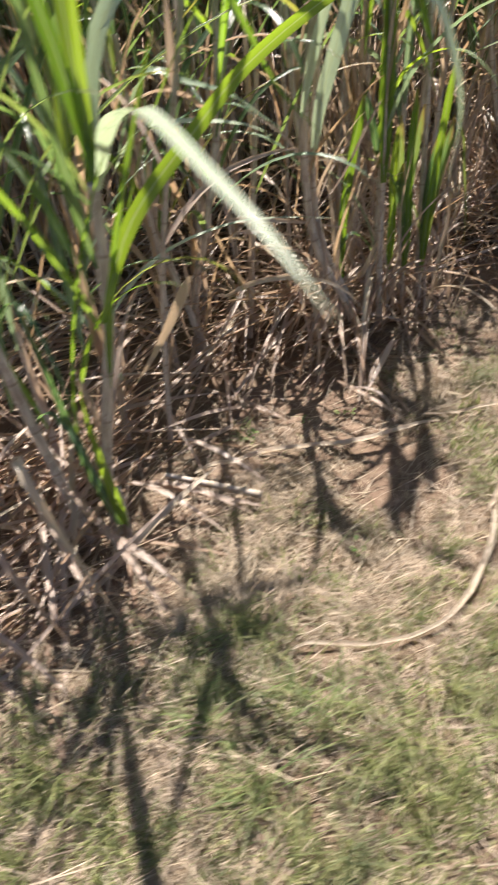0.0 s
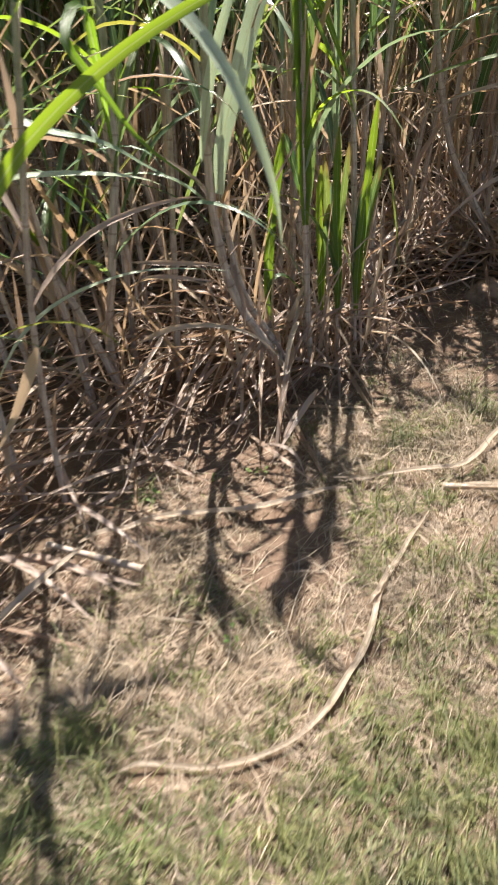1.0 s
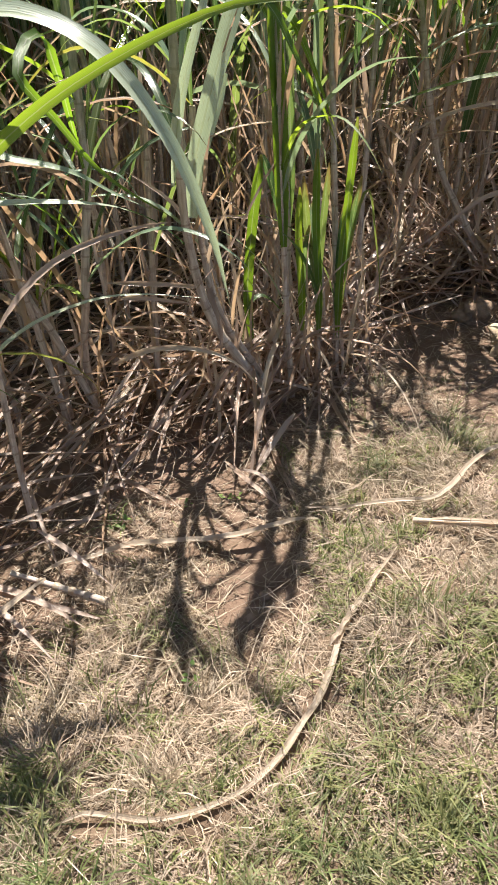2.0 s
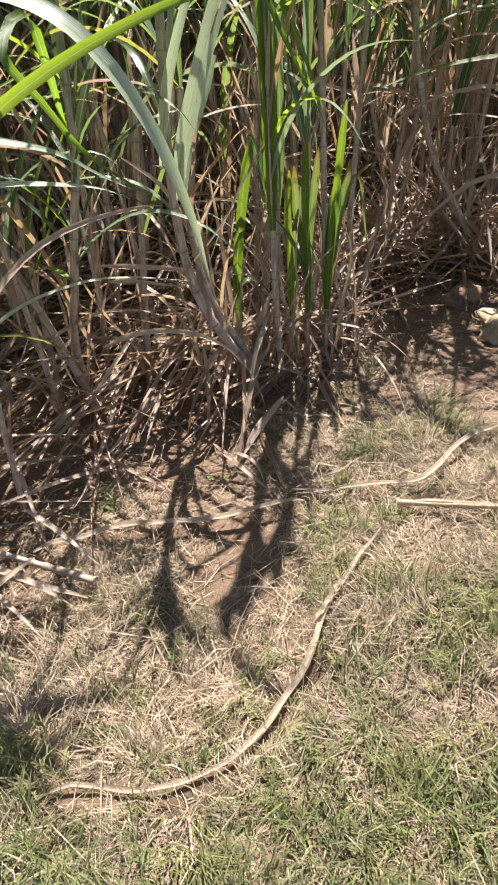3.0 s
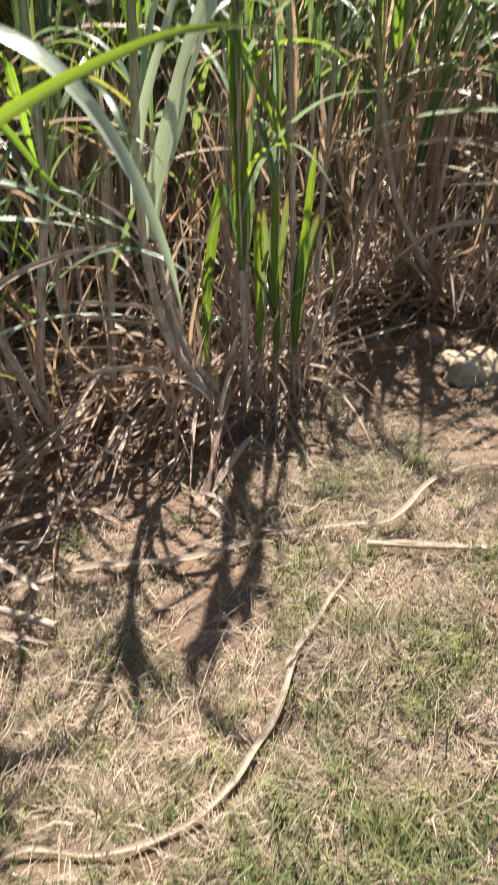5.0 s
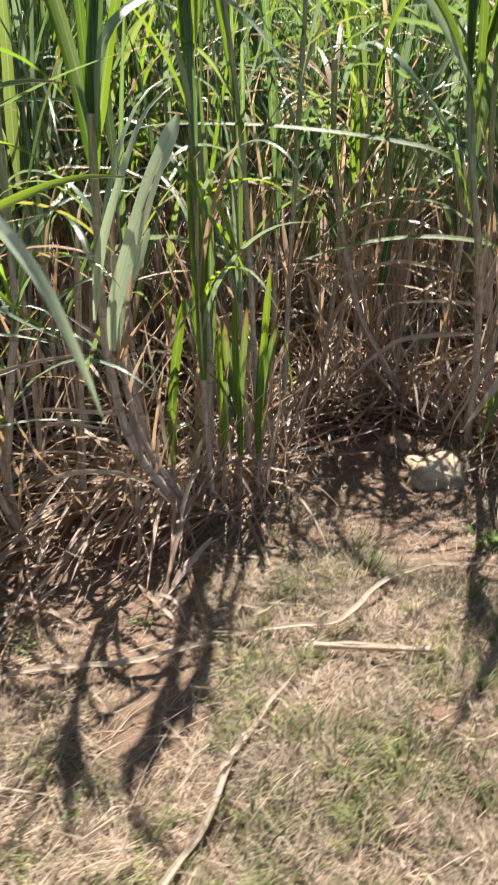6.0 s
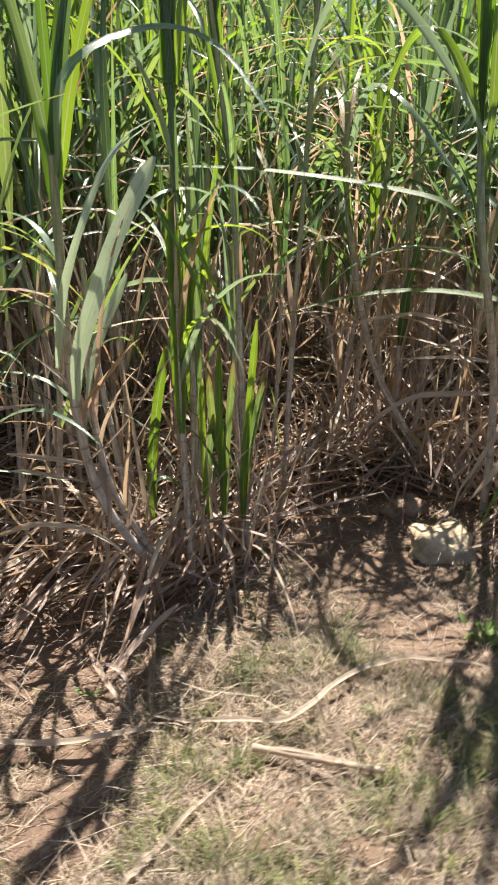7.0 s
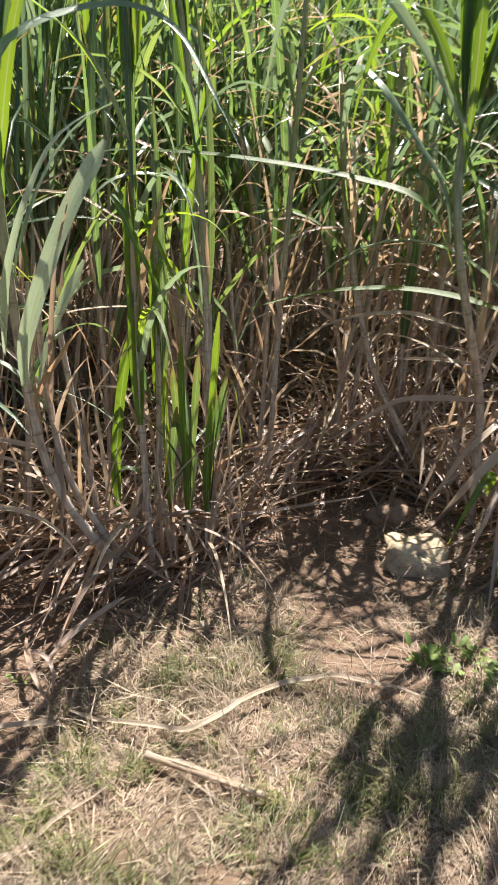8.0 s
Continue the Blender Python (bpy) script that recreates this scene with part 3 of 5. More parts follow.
# the stool that leans out over the verge, with its young shoots
lean_path = spline([(0.53, 2.76, 0.08), (0.482, 2.68, 0.2), (0.36, 2.635, 0.45), (0.315, 2.6, 0.8), (0.341, 2.513, 1.225), (0.36, 2.47, 1.5)], 20)
main = [[(cane_stem(lean_path, 0.0175), STALK),
         strip_leaf([(0.345, 2.54, 0.8), (0.366, 2.53, 0.947), (0.446, 2.56, 1.18), (0.504, 2.6, 1.327), (0.545, 2.63, 1.412), (0.591, 2.67, 1.507)], 0.05, LEAF_SHEEN, (1, 0.15, -0.25), 22, 0.18),
         blade([(0.47, 2.75, 1.165), (0.41, 2.7, 1.02), (0.35, 2.62, 0.9), (0.35, 2.6, 0.7)], 0.034, LEAF_SHEEN, face=(0.25, -1, 0.25)),
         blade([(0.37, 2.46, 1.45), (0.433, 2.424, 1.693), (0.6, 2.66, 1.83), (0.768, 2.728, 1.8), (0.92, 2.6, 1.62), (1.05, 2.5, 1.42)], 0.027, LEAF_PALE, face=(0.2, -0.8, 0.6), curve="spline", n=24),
         blade([(0.3, 2.52, 0.9), (0.338, 2.49, 1.086), (0.376, 2.48, 1.206), (0.431, 2.48, 1.341), (0.5, 2.54, 1.5), (0.6, 2.66, 1.6)], 0.034, LEAF_SHEEN, face=(0.1, -0.6, 0.7), curve="spline"),
         blade([(0.58, 2.72, 1.36), (0.627, 2.7, 1.302), (0.666, 2.69, 1.225), (0.724, 2.69, 1.114), (0.79, 2.7, 0.978)], 0.026, LEAF_FRESH, face=(0.5, -0.8, 0.4), curve="spline"),
         blade([(0.645, 2.9, 1.0), (0.47, 2.7, 1.04), (0.375, 2.65, 1.0), (0.31, 2.6, 0.95)], 0.018, DRY_PALE),
         blade([(0.35, 2.5, 1.3), (0.34, 2.5, 1.52), (0.26, 2.62, 1.88), (0.08, 2.7, 2.12)], 0.036, LEAF_FRESH, (1, 0.2, 0)),
         blade([(0.36, 2.5, 1.35), (0.38, 2.45, 1.6), (0.38, 2.5, 1.95), (0.42, 2.8, 2.25)], 0.036, LEAF_FRESH, (1, -0.1, 0)),
         blade([(0.36, 2.48, 1.4), (0.42, 2.45, 1.6), (0.47, 2.45, 2.0), (0.68, 2.6, 2.2)], 0.034, LEAF_FRESH, (1, 0.3, 0))] + crown(r, lean_path, 4, 1.1, 0.75, ok=lambda p: bool(((p[:, 0] - 0.053 * p[:, 2] > 0.2) | (p[:, 1] - 0.51 * p[:, 2] > 1.7)).all())) + skirt(r, lean_path, 9)]
main.append([stem([(0.636, 2.9, 0.1), (0.64, 2.91, 0.3), (0.65, 2.92, 0.5), (0.652, 2.92, 0.72), (0.65, 2.93, 1.1), (0.645, 2.94, 1.48)], 0.014, "spline"),
             blade([(0.65, 2.92, 0.6), (0.65, 2.92, 0.85), (0.64, 2.9, 1.1), (0.625, 2.9, 1.5)], 0.04, LEAF_FRESH, (1, 0.1, 0)),
             blade([(0.655, 2.93, 0.62), (0.68, 2.94, 0.95), (0.67, 2.92, 1.35), (0.64, 2.93, 1.75)], 0.036, LEAF, (1, 0.3, 0)),
             blade([(0.652, 2.92, 0.72), (0.62, 2.9, 1.35), (0.72, 2.9, 1.2), (0.83, 2.88, 0.9)], 0.03, LEAF_FRESH, (0.9, -0.4, 0.3)),
             strip_leaf([(0.5, 2.87, 0.2), (0.495, 2.87, 0.42), (0.525, 2.87, 0.68), (0.566, 2.87, 0.908)], 0.036, LEAF_FRESH, (1, 0.15, 0.1)),
             strip_leaf([(0.57, 2.875, 0.905), (0.585, 2.87, 0.86), (0.61, 2.865, 0.77), (0.634, 2.865, 0.67)], 0.028, LEAF, (1, -0.3, 0.3)),
             strip_leaf([(0.632, 2.77, 0.62), (0.628, 2.765, 0.85), (0.625, 2.765, 1.1), (0.615, 2.77, 1.4)], 0.046, LEAF_FRESH, (1, 0.1, 0)),
             blade([(0.63, 2.77, 1.3), (0.66, 2.75, 1.36), (0.72, 2.76, 1.2), (0.81, 2.8, 0.98)], 0.03, LEAF_FRESH, (0.8, -0.4, 0.4)),
             blade([(0.64, 2.9, 0.3), (0.5, 2.86, 0.55), (0.47, 2.84, 0.3), (0.46, 2.84, 0.15)], 0.034, LEAF)])
for bx, tops in ((0.765, ((0.745, 0.92), (0.70, 0.83), (0.79, 0.86), (0.73, 0.72))), (0.84, ((0.875, 1.01), (0.9, 0.82), (0.85, 0.74))), (0.70, ((0.685, 0.80), (0.72, 0.66)))):
    shoot = [(cane_stem(spline([(bx, 2.88, 0.08), (bx, 2.89, 0.2), (bx, 2.9, 0.34)], 8), 0.008), STALK)]
    for i, (tx, tz) in enumerate(tops):
        yy = 2.9 + 0.03 * (i - 1)
        shoot.append(strip_leaf([(bx, 2.89, 0.2), (bx, yy, 0.42), (0.4 * bx + 0.6 * tx, yy, 0.4 + 0.5 * (tz - 0.4)), (tx + 0.01, yy - 0.02, tz)], 0.027, LEAF_FRESH if i == 0 else LEAF_PALE if i == 3 else LEAF, (1, 0.25 * (i - 1), 0)))
    main.append(shoot)
main[3].append(blade([(0.85, 2.88, 0.3), (0.88, 2.87, 0.6), (0.93, 2.86, 0.78), (0.965, 2.85, 0.6), (0.985, 2.84, 0.45), (0.99, 2.84, 0.3)], 0.018, LEAF, (0.5, -0.9, 0), curve="spline"))
main[3].append(blade([(0.85, 2.88, 0.2), (0.93, 2.87, 0.5), (1.05, 2.85, 0.5), (1.14, 2.8, 0.2)], 0.014, DRY, (0.5, -0.9, 0)))
for dx, dy, t in ((0.2, 0.3, 2.2), (-0.02, 0.42, 2.3)):
    main.append(random_stalk(r, 0.62 + dx, 2.85 + dy, t, lean=(r.uniform(0, 6.28), 4), greens=4, dries=9))
for k in range(16):
    b = np.array(((0.64, 0.7, 0.765, 0.84)[k % 4], 2.895, r.uniform(0.15, 0.33)))
    p = arch(b, r.uniform(0, 6.28), r.uniform(60, 86), r.uniform(30, 130), r.uniform(0.45, 0.85), 12, r.uniform(0.9, 2.0))
    if p[:, 1].min() > 2.62 and p[:, 2].min() > 0.25:
        main[1 + k % 4].append((leaf_along(p, r.uniform(0.014, 0.03), twist=r.normal(0, 0.6)), LEAF_PALE if k % 4 == 0 else LEAF_FRESH if k % 8 == 1 else LEAF))
# tall upright stalks of the same stool, sheathed in green leaves higher up
tall_a = spline([(0.655, 2.8, -0.02), (0.637, 2.79, 0.4), (0.63, 2.78, 0.8), (0.627, 2.78, 1.25), (0.62, 2.8, 1.95)], 20)
tall_b = spline([(0.845, 2.95, -0.02), (0.833, 2.95, 0.5), (0.815, 2.95, 1.0), (0.79, 2.95, 1.45), (0.72, 2.93, 2.0)], 20)
lean_b = spline([(0.455, 2.86, 0.02), (0.37, 2.86, 0.5), (0.31, 2.87, 0.9), (0.285, 2.88, 1.2)], 20)
lean_c = lean_path[:15] + np.array((0.04, 0.07, 0.0)) * np.linspace(0.4, 1, 15)[:, None]
for k, (path, radius, leaves) in enumerate(((tall_a, 0.0125, (8, 12, 15)), (tall_b, 0.0125, (14,)), (lean_b, 0.0135, ()), (lean_c, 0.014, ()))):
    pieces = [(cane_stem(path, radius), STALK)]
    for i, at in enumerate(leaves):
        p = path[at] + np.array((0.012 * (-1) ** i, -0.012, 0.0))
        q = path[19] + np.array((0.03 * r.normal(), 0.03 * r.normal(), 0.12 * i))
        pieces.append(blade([p, p + (q - p) * 0.35, p + (q - p) * 0.7 + (0.03 * r.normal(), 0.03 * r.normal(), 0), q], 0.026, LEAF if i else LEAF_FRESH, (1, 0.4 * r.normal(), 0), keel=0.4))
    # bunches above the view, added to cast a broad shadow on the soil
    for i in range(8 if leaves else 0):
        a = path[17 + i % 3]
        e = a + np.array((r.uniform(-0.1, 0.12), r.uniform(-0.05, 0.1), r.uniform(0.45, 0.8)))
        pieces.append(blade([a, a + (0.3 * (e - a)[0], 0, 0.2), (a + 2 * e) / 3, e], r.uniform(0.03, 0.05), LEAF if i % 2 else LEAF_FRESH, (1, 0.6 * r.normal(), 0)))
    main.append(pieces + skirt(r, path, 7))
# arching green leaves at the height of its upper stem
arcs = np.random.RandomState(31)
for k in range(34):
    stalk = k % 4
    path = (lean_path, tall_a, lean_c, tall_b)[stalk]
    a = path[min(arcs.randint(9, 17), len(path) - 1)]
    p = wiggle(arcs, arch(a, arcs.uniform(0, 6.28), arcs.uniform(45, 80), arcs.uniform(70, 150), arcs.uniform(0.35, 0.85), 14, arcs.uniform(0.8, 1.8)), 0.012)
    if p[:, 1].min() > 2.3 and p[:, 2].min() > 0.55 and p[:, 0].max() < 1.05 and (stalk % 2 or not ((p[:, 0] > 0.4) & (p[:, 1] < 2.75)).any()):
        leaf = (leaf_along(p, arcs.uniform(0.014, 0.032), twist=arcs.normal(0, 0.5)), (LEAF_PALE, LEAF, LEAF_FRESH, LEAF)[arcs.randint(0, 4)])
        (main[0] if stalk == 0 else main[(0, -4, -1, -3)[stalk]]).append(leaf)
# unseen leaves added high in its crown to shade the bare soil
main[-4].append(blade([(0.62, 2.8, 2.0), (0.59, 2.84, 2.45), (0.63, 2.8, 2.68), (0.7, 2.72, 2.74), (0.78, 2.7, 2.72), (0.86, 2.76, 2.62), (0.92, 2.85, 2.4)], 0.045, LEAF, face=(0, -0.3, 1), curve="spline", n=24))
for dx in (-0.03, 0.035):
    main[-4].append(blade([(0.62, 2.8, 2.0), (0.66 + dx, 2.72, 2.3), (0.715 + dx, 2.95, 2.5), (0.71 + dx, 3.12, 2.25)], 0.055, LEAF, face=(0, -0.3, 1)))
for k in range(3):
    end = np.array((0.1 + 0.2 * k, 2.56 + 0.1 * r.rand(), r.uniform(2.3, 3.1)))
    main[0].append(blade([(0.36, 2.48, 1.4 + 0.02 * k), (0.36 + 0.15 * (end[0] - 0.36), 2.52, 1.75), (0.36 + 0.7 * (end[0] - 0.36), 2.56, 0.4 * 1.75 + 0.6 * end[2]), end], r.uniform(0.026, 0.038), LEAF_FRESH if k % 2 else LEAF, (1, 0.5 * r.normal(), 0)))
clump("leaning grey-brown sugar cane stool with fresh green shoots at its foot", 0.62, 2.82, main)

# the stool behind it to one side
back_path = spline([(-0.12, 2.72, 0.0), (-0.104, 2.642, 0.3), (-0.046, 2.574, 0.514), (-0.003, 2.557, 0.728), (0.039, 2.595, 0.997), (0.06, 2.62, 1.7)], 20)
other_path = spline([(-0.08, 2.66, 0.0), (-0.18, 2.6, 0.4), (-0.26, 2.56, 0.7), (-0.34, 2.55, 1.6)], 20)
back = [[(cane_stem(back_path, 0.016), STALK),
         blade([(0.03, 2.58, 0.95), (0.09, 2.2, 1.3), (0.079, 1.986, 1.259), (0.13, 2.02, 1.16), (0.203, 2.08, 1.03), (0.348, 2.204, 0.882)], 0.026, LEAF_FRESH, face=(0.2, -0.9, 0.4), curve="spline"),
         blade([(-0.3, 2.4, 0.8), (-0.16, 2.2, 1.07), (-0.044, 2.2, 1.054), (0.075, 2.25, 1.011), (0.169, 2.3, 0.94), (0.254, 2.35, 0.88)], 0.032, LEAF_PALE, face=(0.1, -0.45, 0.9), curve="spline"),
         blade([(-0.3, 2.35, 0.8), (-0.18, 2.15, 0.95), (-0.052, 2.15, 0.965), (0.073, 2.2, 0.947), (0.163, 2.3, 0.906), (0.22, 2.4, 0.85)], 0.026, LEAF_SHEEN, face=(0.1, -0.45, 0.9), curve="spline"),
         blade([(-0.45, 2.3, 0.25), (-0.284, 2.264, 0.476), (-0.15, 2.33, 0.565), (0.04, 2.35, 0.625), (0.2, 2.34, 0.64), (0.395, 2.278, 0.643)], 0.018, LEAF_SHEEN, face=(0.1, -0.4, 0.9), curve="spline")] + crown(r, back_path, 4, 1.0, 0.5) + skirt(r, back_path, 10),
        [(cane_stem(other_path, 0.015), STALK)] + crown(r, other_path, 4, 1.0, 0.5) + skirt(r, other_path, 10)]
for k in range(22):
    path = (back_path, other_path)[k % 2]
    a = path[arcs.randint(8, 17)]
    p = wiggle(arcs, arch(a, arcs.uniform(0, 6.28), arcs.uniform(40, 80), arcs.uniform(60, 150), arcs.uniform(0.4, 0.95), 14, arcs.uniform(0.8, 1.8)), 0.012)
    if p[:, 1].min() > 2.0 and p[:, 2].min() > 0.5:
        back[k % 2].append((leaf_along(p, arcs.uniform(0.014, 0.032), twist=arcs.normal(0, 0.5)), (LEAF_PALE, LEAF, LEAF_FRESH, LEAF)[arcs.randint(0, 4)]))
for dx, dy, t in ((-0.25, 0.15, 2.2), (0.1, 0.25, 2.3), (-0.1, 0.4, 2.3)):
    back.append(random_stalk(r, dx, 2.62 + dy, t, greens=2, dries=8, lean=(r.uniform(0, 6.28), 5)))
clump("tall sugar cane with grey sheathed stalks over dry trash", 0.0, 2.65, back)

# the stool nearest the verge's near end
near = [[stem([(-0.33, 1.63, -0.03), (-0.322, 1.605, 0.164), (-0.277, 1.564, 0.422), (-0.22, 1.523, 0.683), (-0.2, 1.51, 0.962)], 0.0165, "spline"),
         blade([(-0.19, 1.5, 0.95), (-0.13, 1.35, 1.08), (-0.06, 1.15, 1.13), (-0.02, 1.047, 1.129), (0.036, 0.894, 1.105), (0.091, 0.766, 1.073), (0.142, 0.665, 1.027)], 0.036, LEAF_SHEEN, face=(0.2, -0.5, 0.85), keel=0.12, curve="spline", n=26),
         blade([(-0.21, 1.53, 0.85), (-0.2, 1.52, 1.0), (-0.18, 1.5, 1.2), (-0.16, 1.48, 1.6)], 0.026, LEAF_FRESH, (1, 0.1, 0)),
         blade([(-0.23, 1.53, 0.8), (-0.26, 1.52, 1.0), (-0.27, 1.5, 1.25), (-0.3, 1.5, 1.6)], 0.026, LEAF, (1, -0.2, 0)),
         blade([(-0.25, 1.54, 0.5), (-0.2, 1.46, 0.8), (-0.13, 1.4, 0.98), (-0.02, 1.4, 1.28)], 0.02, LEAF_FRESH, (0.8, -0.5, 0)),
         blade([(-0.2, 1.52, 0.95), (-0.16, 1.58, 1.2), (-0.02, 1.57, 1.33), (0.137, 1.544, 1.361), (0.249, 1.53, 1.36), (0.351, 1.499, 1.309), (0.432, 1.473, 1.2), (0.478, 1.476, 1.07), (0.492, 1.52, 0.97), (0.497, 1.57, 0.9)], 0.042, LEAF_SHEEN, face=(0.25, -0.6, 0.8), curve="spline", n=36, keel=0.2),
         blade([(-0.22, 1.45, 0.7), (-0.135, 1.464, 0.893), (0.0, 1.508, 1.04), (0.117, 1.495, 1.154), (0.3, 1.42, 1.27), (0.51, 1.305, 1.352), (0.64, 1.22, 1.36)], 0.033, LEAF_FRESH, face=(0.4, -1, 0.35), curve="spline", n=30, keel=0.16),
         blade([(-0.055, 1.75, 0.68), (-0.095, 1.75, 0.6), (-0.15, 1.75, 0.49), (-0.24, 1.75, 0.375)], 0.03, DRY_PALE, face=(0.3, -0.9, 0.2)),
         blade([(-0.43, 1.35, 0.45), (-0.4, 1.22, 0.56), (-0.353, 1.2, 0.398), (-0.24, 1.2, 0.06)], 0.026, DRY_PALE, face=(0.3, -0.9, 0.3), keel=0.3),
         blade([(-0.5, 1.25, 0.3), (-0.46, 1.16, 0.36), (-0.408, 1.15, 0.213), (-0.352, 1.15, 0.06)], 0.02, DRY, face=(0.3, -0.9, 0.3), keel=0.3)]]
near_path = spline([(-0.33, 1.63, -0.03), (-0.277, 1.564, 0.422), (-0.2, 1.51, 0.962)], 12)
near[0] += skirt(r, near_path, 8)
near.append([stem([(-0.4, 1.6, -0.03), (-0.44, 1.55, 0.3), (-0.5, 1.5, 0.7), (-0.52, 1.5, 1.1)], 0.015),
             blade([(-0.5, 1.5, 0.7), (-0.5, 1.45, 1.0), (-0.45, 1.42, 1.3), (-0.4, 1.4, 1.6)], 0.036, LEAF_FRESH, (1, 0, 0)),
             blade([(-0.45, 1.55, 0.4), (-0.38, 1.5, 0.55), (-0.3, 1.42, 0.4), (-0.25, 1.35, 0.2)], 0.018, LEAF),
             blade([(-0.48, 1.5, 0.6), (-0.36, 1.4, 0.95), (-0.3, 1.35, 0.7), (-0.27, 1.32, 0.4)], 0.018, LEAF)])
near.append([(cane_stem(spline([(-0.28, 1.56, 0.0), (-0.28, 1.55, 0.1), (-0.285, 1.55, 0.2)], 8), 0.009), STALK),
             blade([(-0.28, 1.55, 0.05), (-0.29, 1.5, 0.25), (-0.3, 1.46, 0.4), (-0.3, 1.45, 0.55)], 0.03, LEAF_FRESH, (1, 0, 0)),
             blade([(-0.29, 1.55, 0.05), (-0.34, 1.5, 0.3), (-0.36, 1.48, 0.5), (-0.38, 1.45, 0.75)], 0.028, LEAF, (1, 0.2, 0))])
for dx, dy, t in ((-0.35, 0.1, 2.4), (-0.2, 0.3, 2.4), (0.0, 0.45, 2.3), (-0.5, 0.3, 2.5)):
    near.append(random_stalk(r, -0.35 + dx, 1.65 + dy, t, lean=(r.uniform(0, 6.28), 4)))
for i in range(36):
    for _ in range(12):
        b = near_path[r.randint(5, 12)] + np.array((r.uniform(-0.32, 0.02), r.uniform(-0.02, 0.2), r.uniform(-0.15, 0.1)))
        p = arch(b, r.uniform(0, 6.28), r.uniform(60, 86), r.uniform(10, 150), r.uniform(0.45, 1.0), 13, r.uniform(0.9, 2.0))
        if p[:, 1].min() > 1.12 and (p[:, 0] - 0.25 * (p[:, 1] - 1.4)).max() < 0.12 and p[:, 2].min() > 0.2:
            near[i % 2].append((leaf_along(p, r.uniform(0.01, 0.026), twist=r.normal(0, 0.7)), LEAF_FRESH if r.rand() < 0.4 else LEAF_PALE if r.rand() < 0.15 else LEAF))
            break
# mostly unseen leaves above the stool, added to shade the near verge
for k in range(2):
    tx, ty = -0.42 + 0.2 * k, r.uniform(1.55, 1.75)
    near[0].append(blade([(-0.2, 1.51, 0.96), (-0.2, 1.53, 1.25), (tx, ty, 1.6), (tx + 0.06 * r.normal(), ty - 0.1 * r.rand(), r.uniform(1.9, 2.5))], 0.034, LEAF_FRESH, (1, 0.5 * r.normal(), 0)))
for k in range(9):
    b = np.array(((-0.2, 1.51, 0.93), (-0.52, 1.5, 1.06))[k % 2]) - (0, 0, r.uniform(0, 0.2))
    p = arch(b, r.uniform(2.0, 4.3), r.uniform(70, 86), r.uniform(50, 120), r.uniform(0.8, 1.2), 13, r.uniform(1.0, 2.0))
    if p[5:, 2].min() > 1.4 and (p[:, 0] < 0.25).all() and (p[:, 1] - 0.51 * p[:, 2]).min() > 0.25:
        near[k % 2].append((leaf_along(p, r.uniform(0.03, 0.045), twist=r.normal(0, 0.5)), LEAF))
clump("lush green sugar cane overhanging the grass verge", -0.35, 1.6, near)

# stools about the little bay with the stone
bay = [[stem([(1.62, 3.72, 0.25), (1.5, 3.72, 0.45), (1.389, 3.735, 0.66), (1.279, 3.686, 1.06), (1.218, 3.614, 1.392), (1.19, 3.5, 1.75)], 0.0165, "spline"),
        blade([(1.25, 3.66, 1.2), (1.2, 3.5, 1.7), (1.0, 3.3, 1.75), (0.85, 3.2, 1.4)], 0.034, LEAF)]]
bent = spline([(1.55, 3.72, 0.35), (1.389, 3.735, 0.66), (1.279, 3.686, 1.06), (1.218, 3.614, 1.392), (1.19, 3.5, 1.75)], 12)
bay[0] += skirt(r, bent, 12)
for k in range(30):
    p = wiggle(arcs, arch(bent[arcs.randint(2, 12)], arcs.uniform(0, 6.28), arcs.uniform(10, 70), arcs.uniform(40, 120), arcs.uniform(0.45, 0.95), 13, arcs.uniform(0.6, 1.6)), 0.015)
    if p[:, 1].min() > 3.25 and p[:, 2].min() > 0.3:
        bay[0].append((leaf_along(p, arcs.uniform(0.014, 0.028), twist=arcs.normal(0, 0.5)), (DRY_GOLD, DRY, DRY_PALE)[k % 3]))
for dx, dy, t in ((-0.25, 0.1, 2.5), (0.1, 0.2, 2.6), (-0.1, 0.35, 2.7), (0.25, 0.3, 2.6)):
    bay.append(random_stalk(r, 1.45 + dx, 3.8 + dy, t, greens=9, dries=13))
clump("old sugar cane with a bent stalk and withered leaves", 1.5, 3.8, bay)

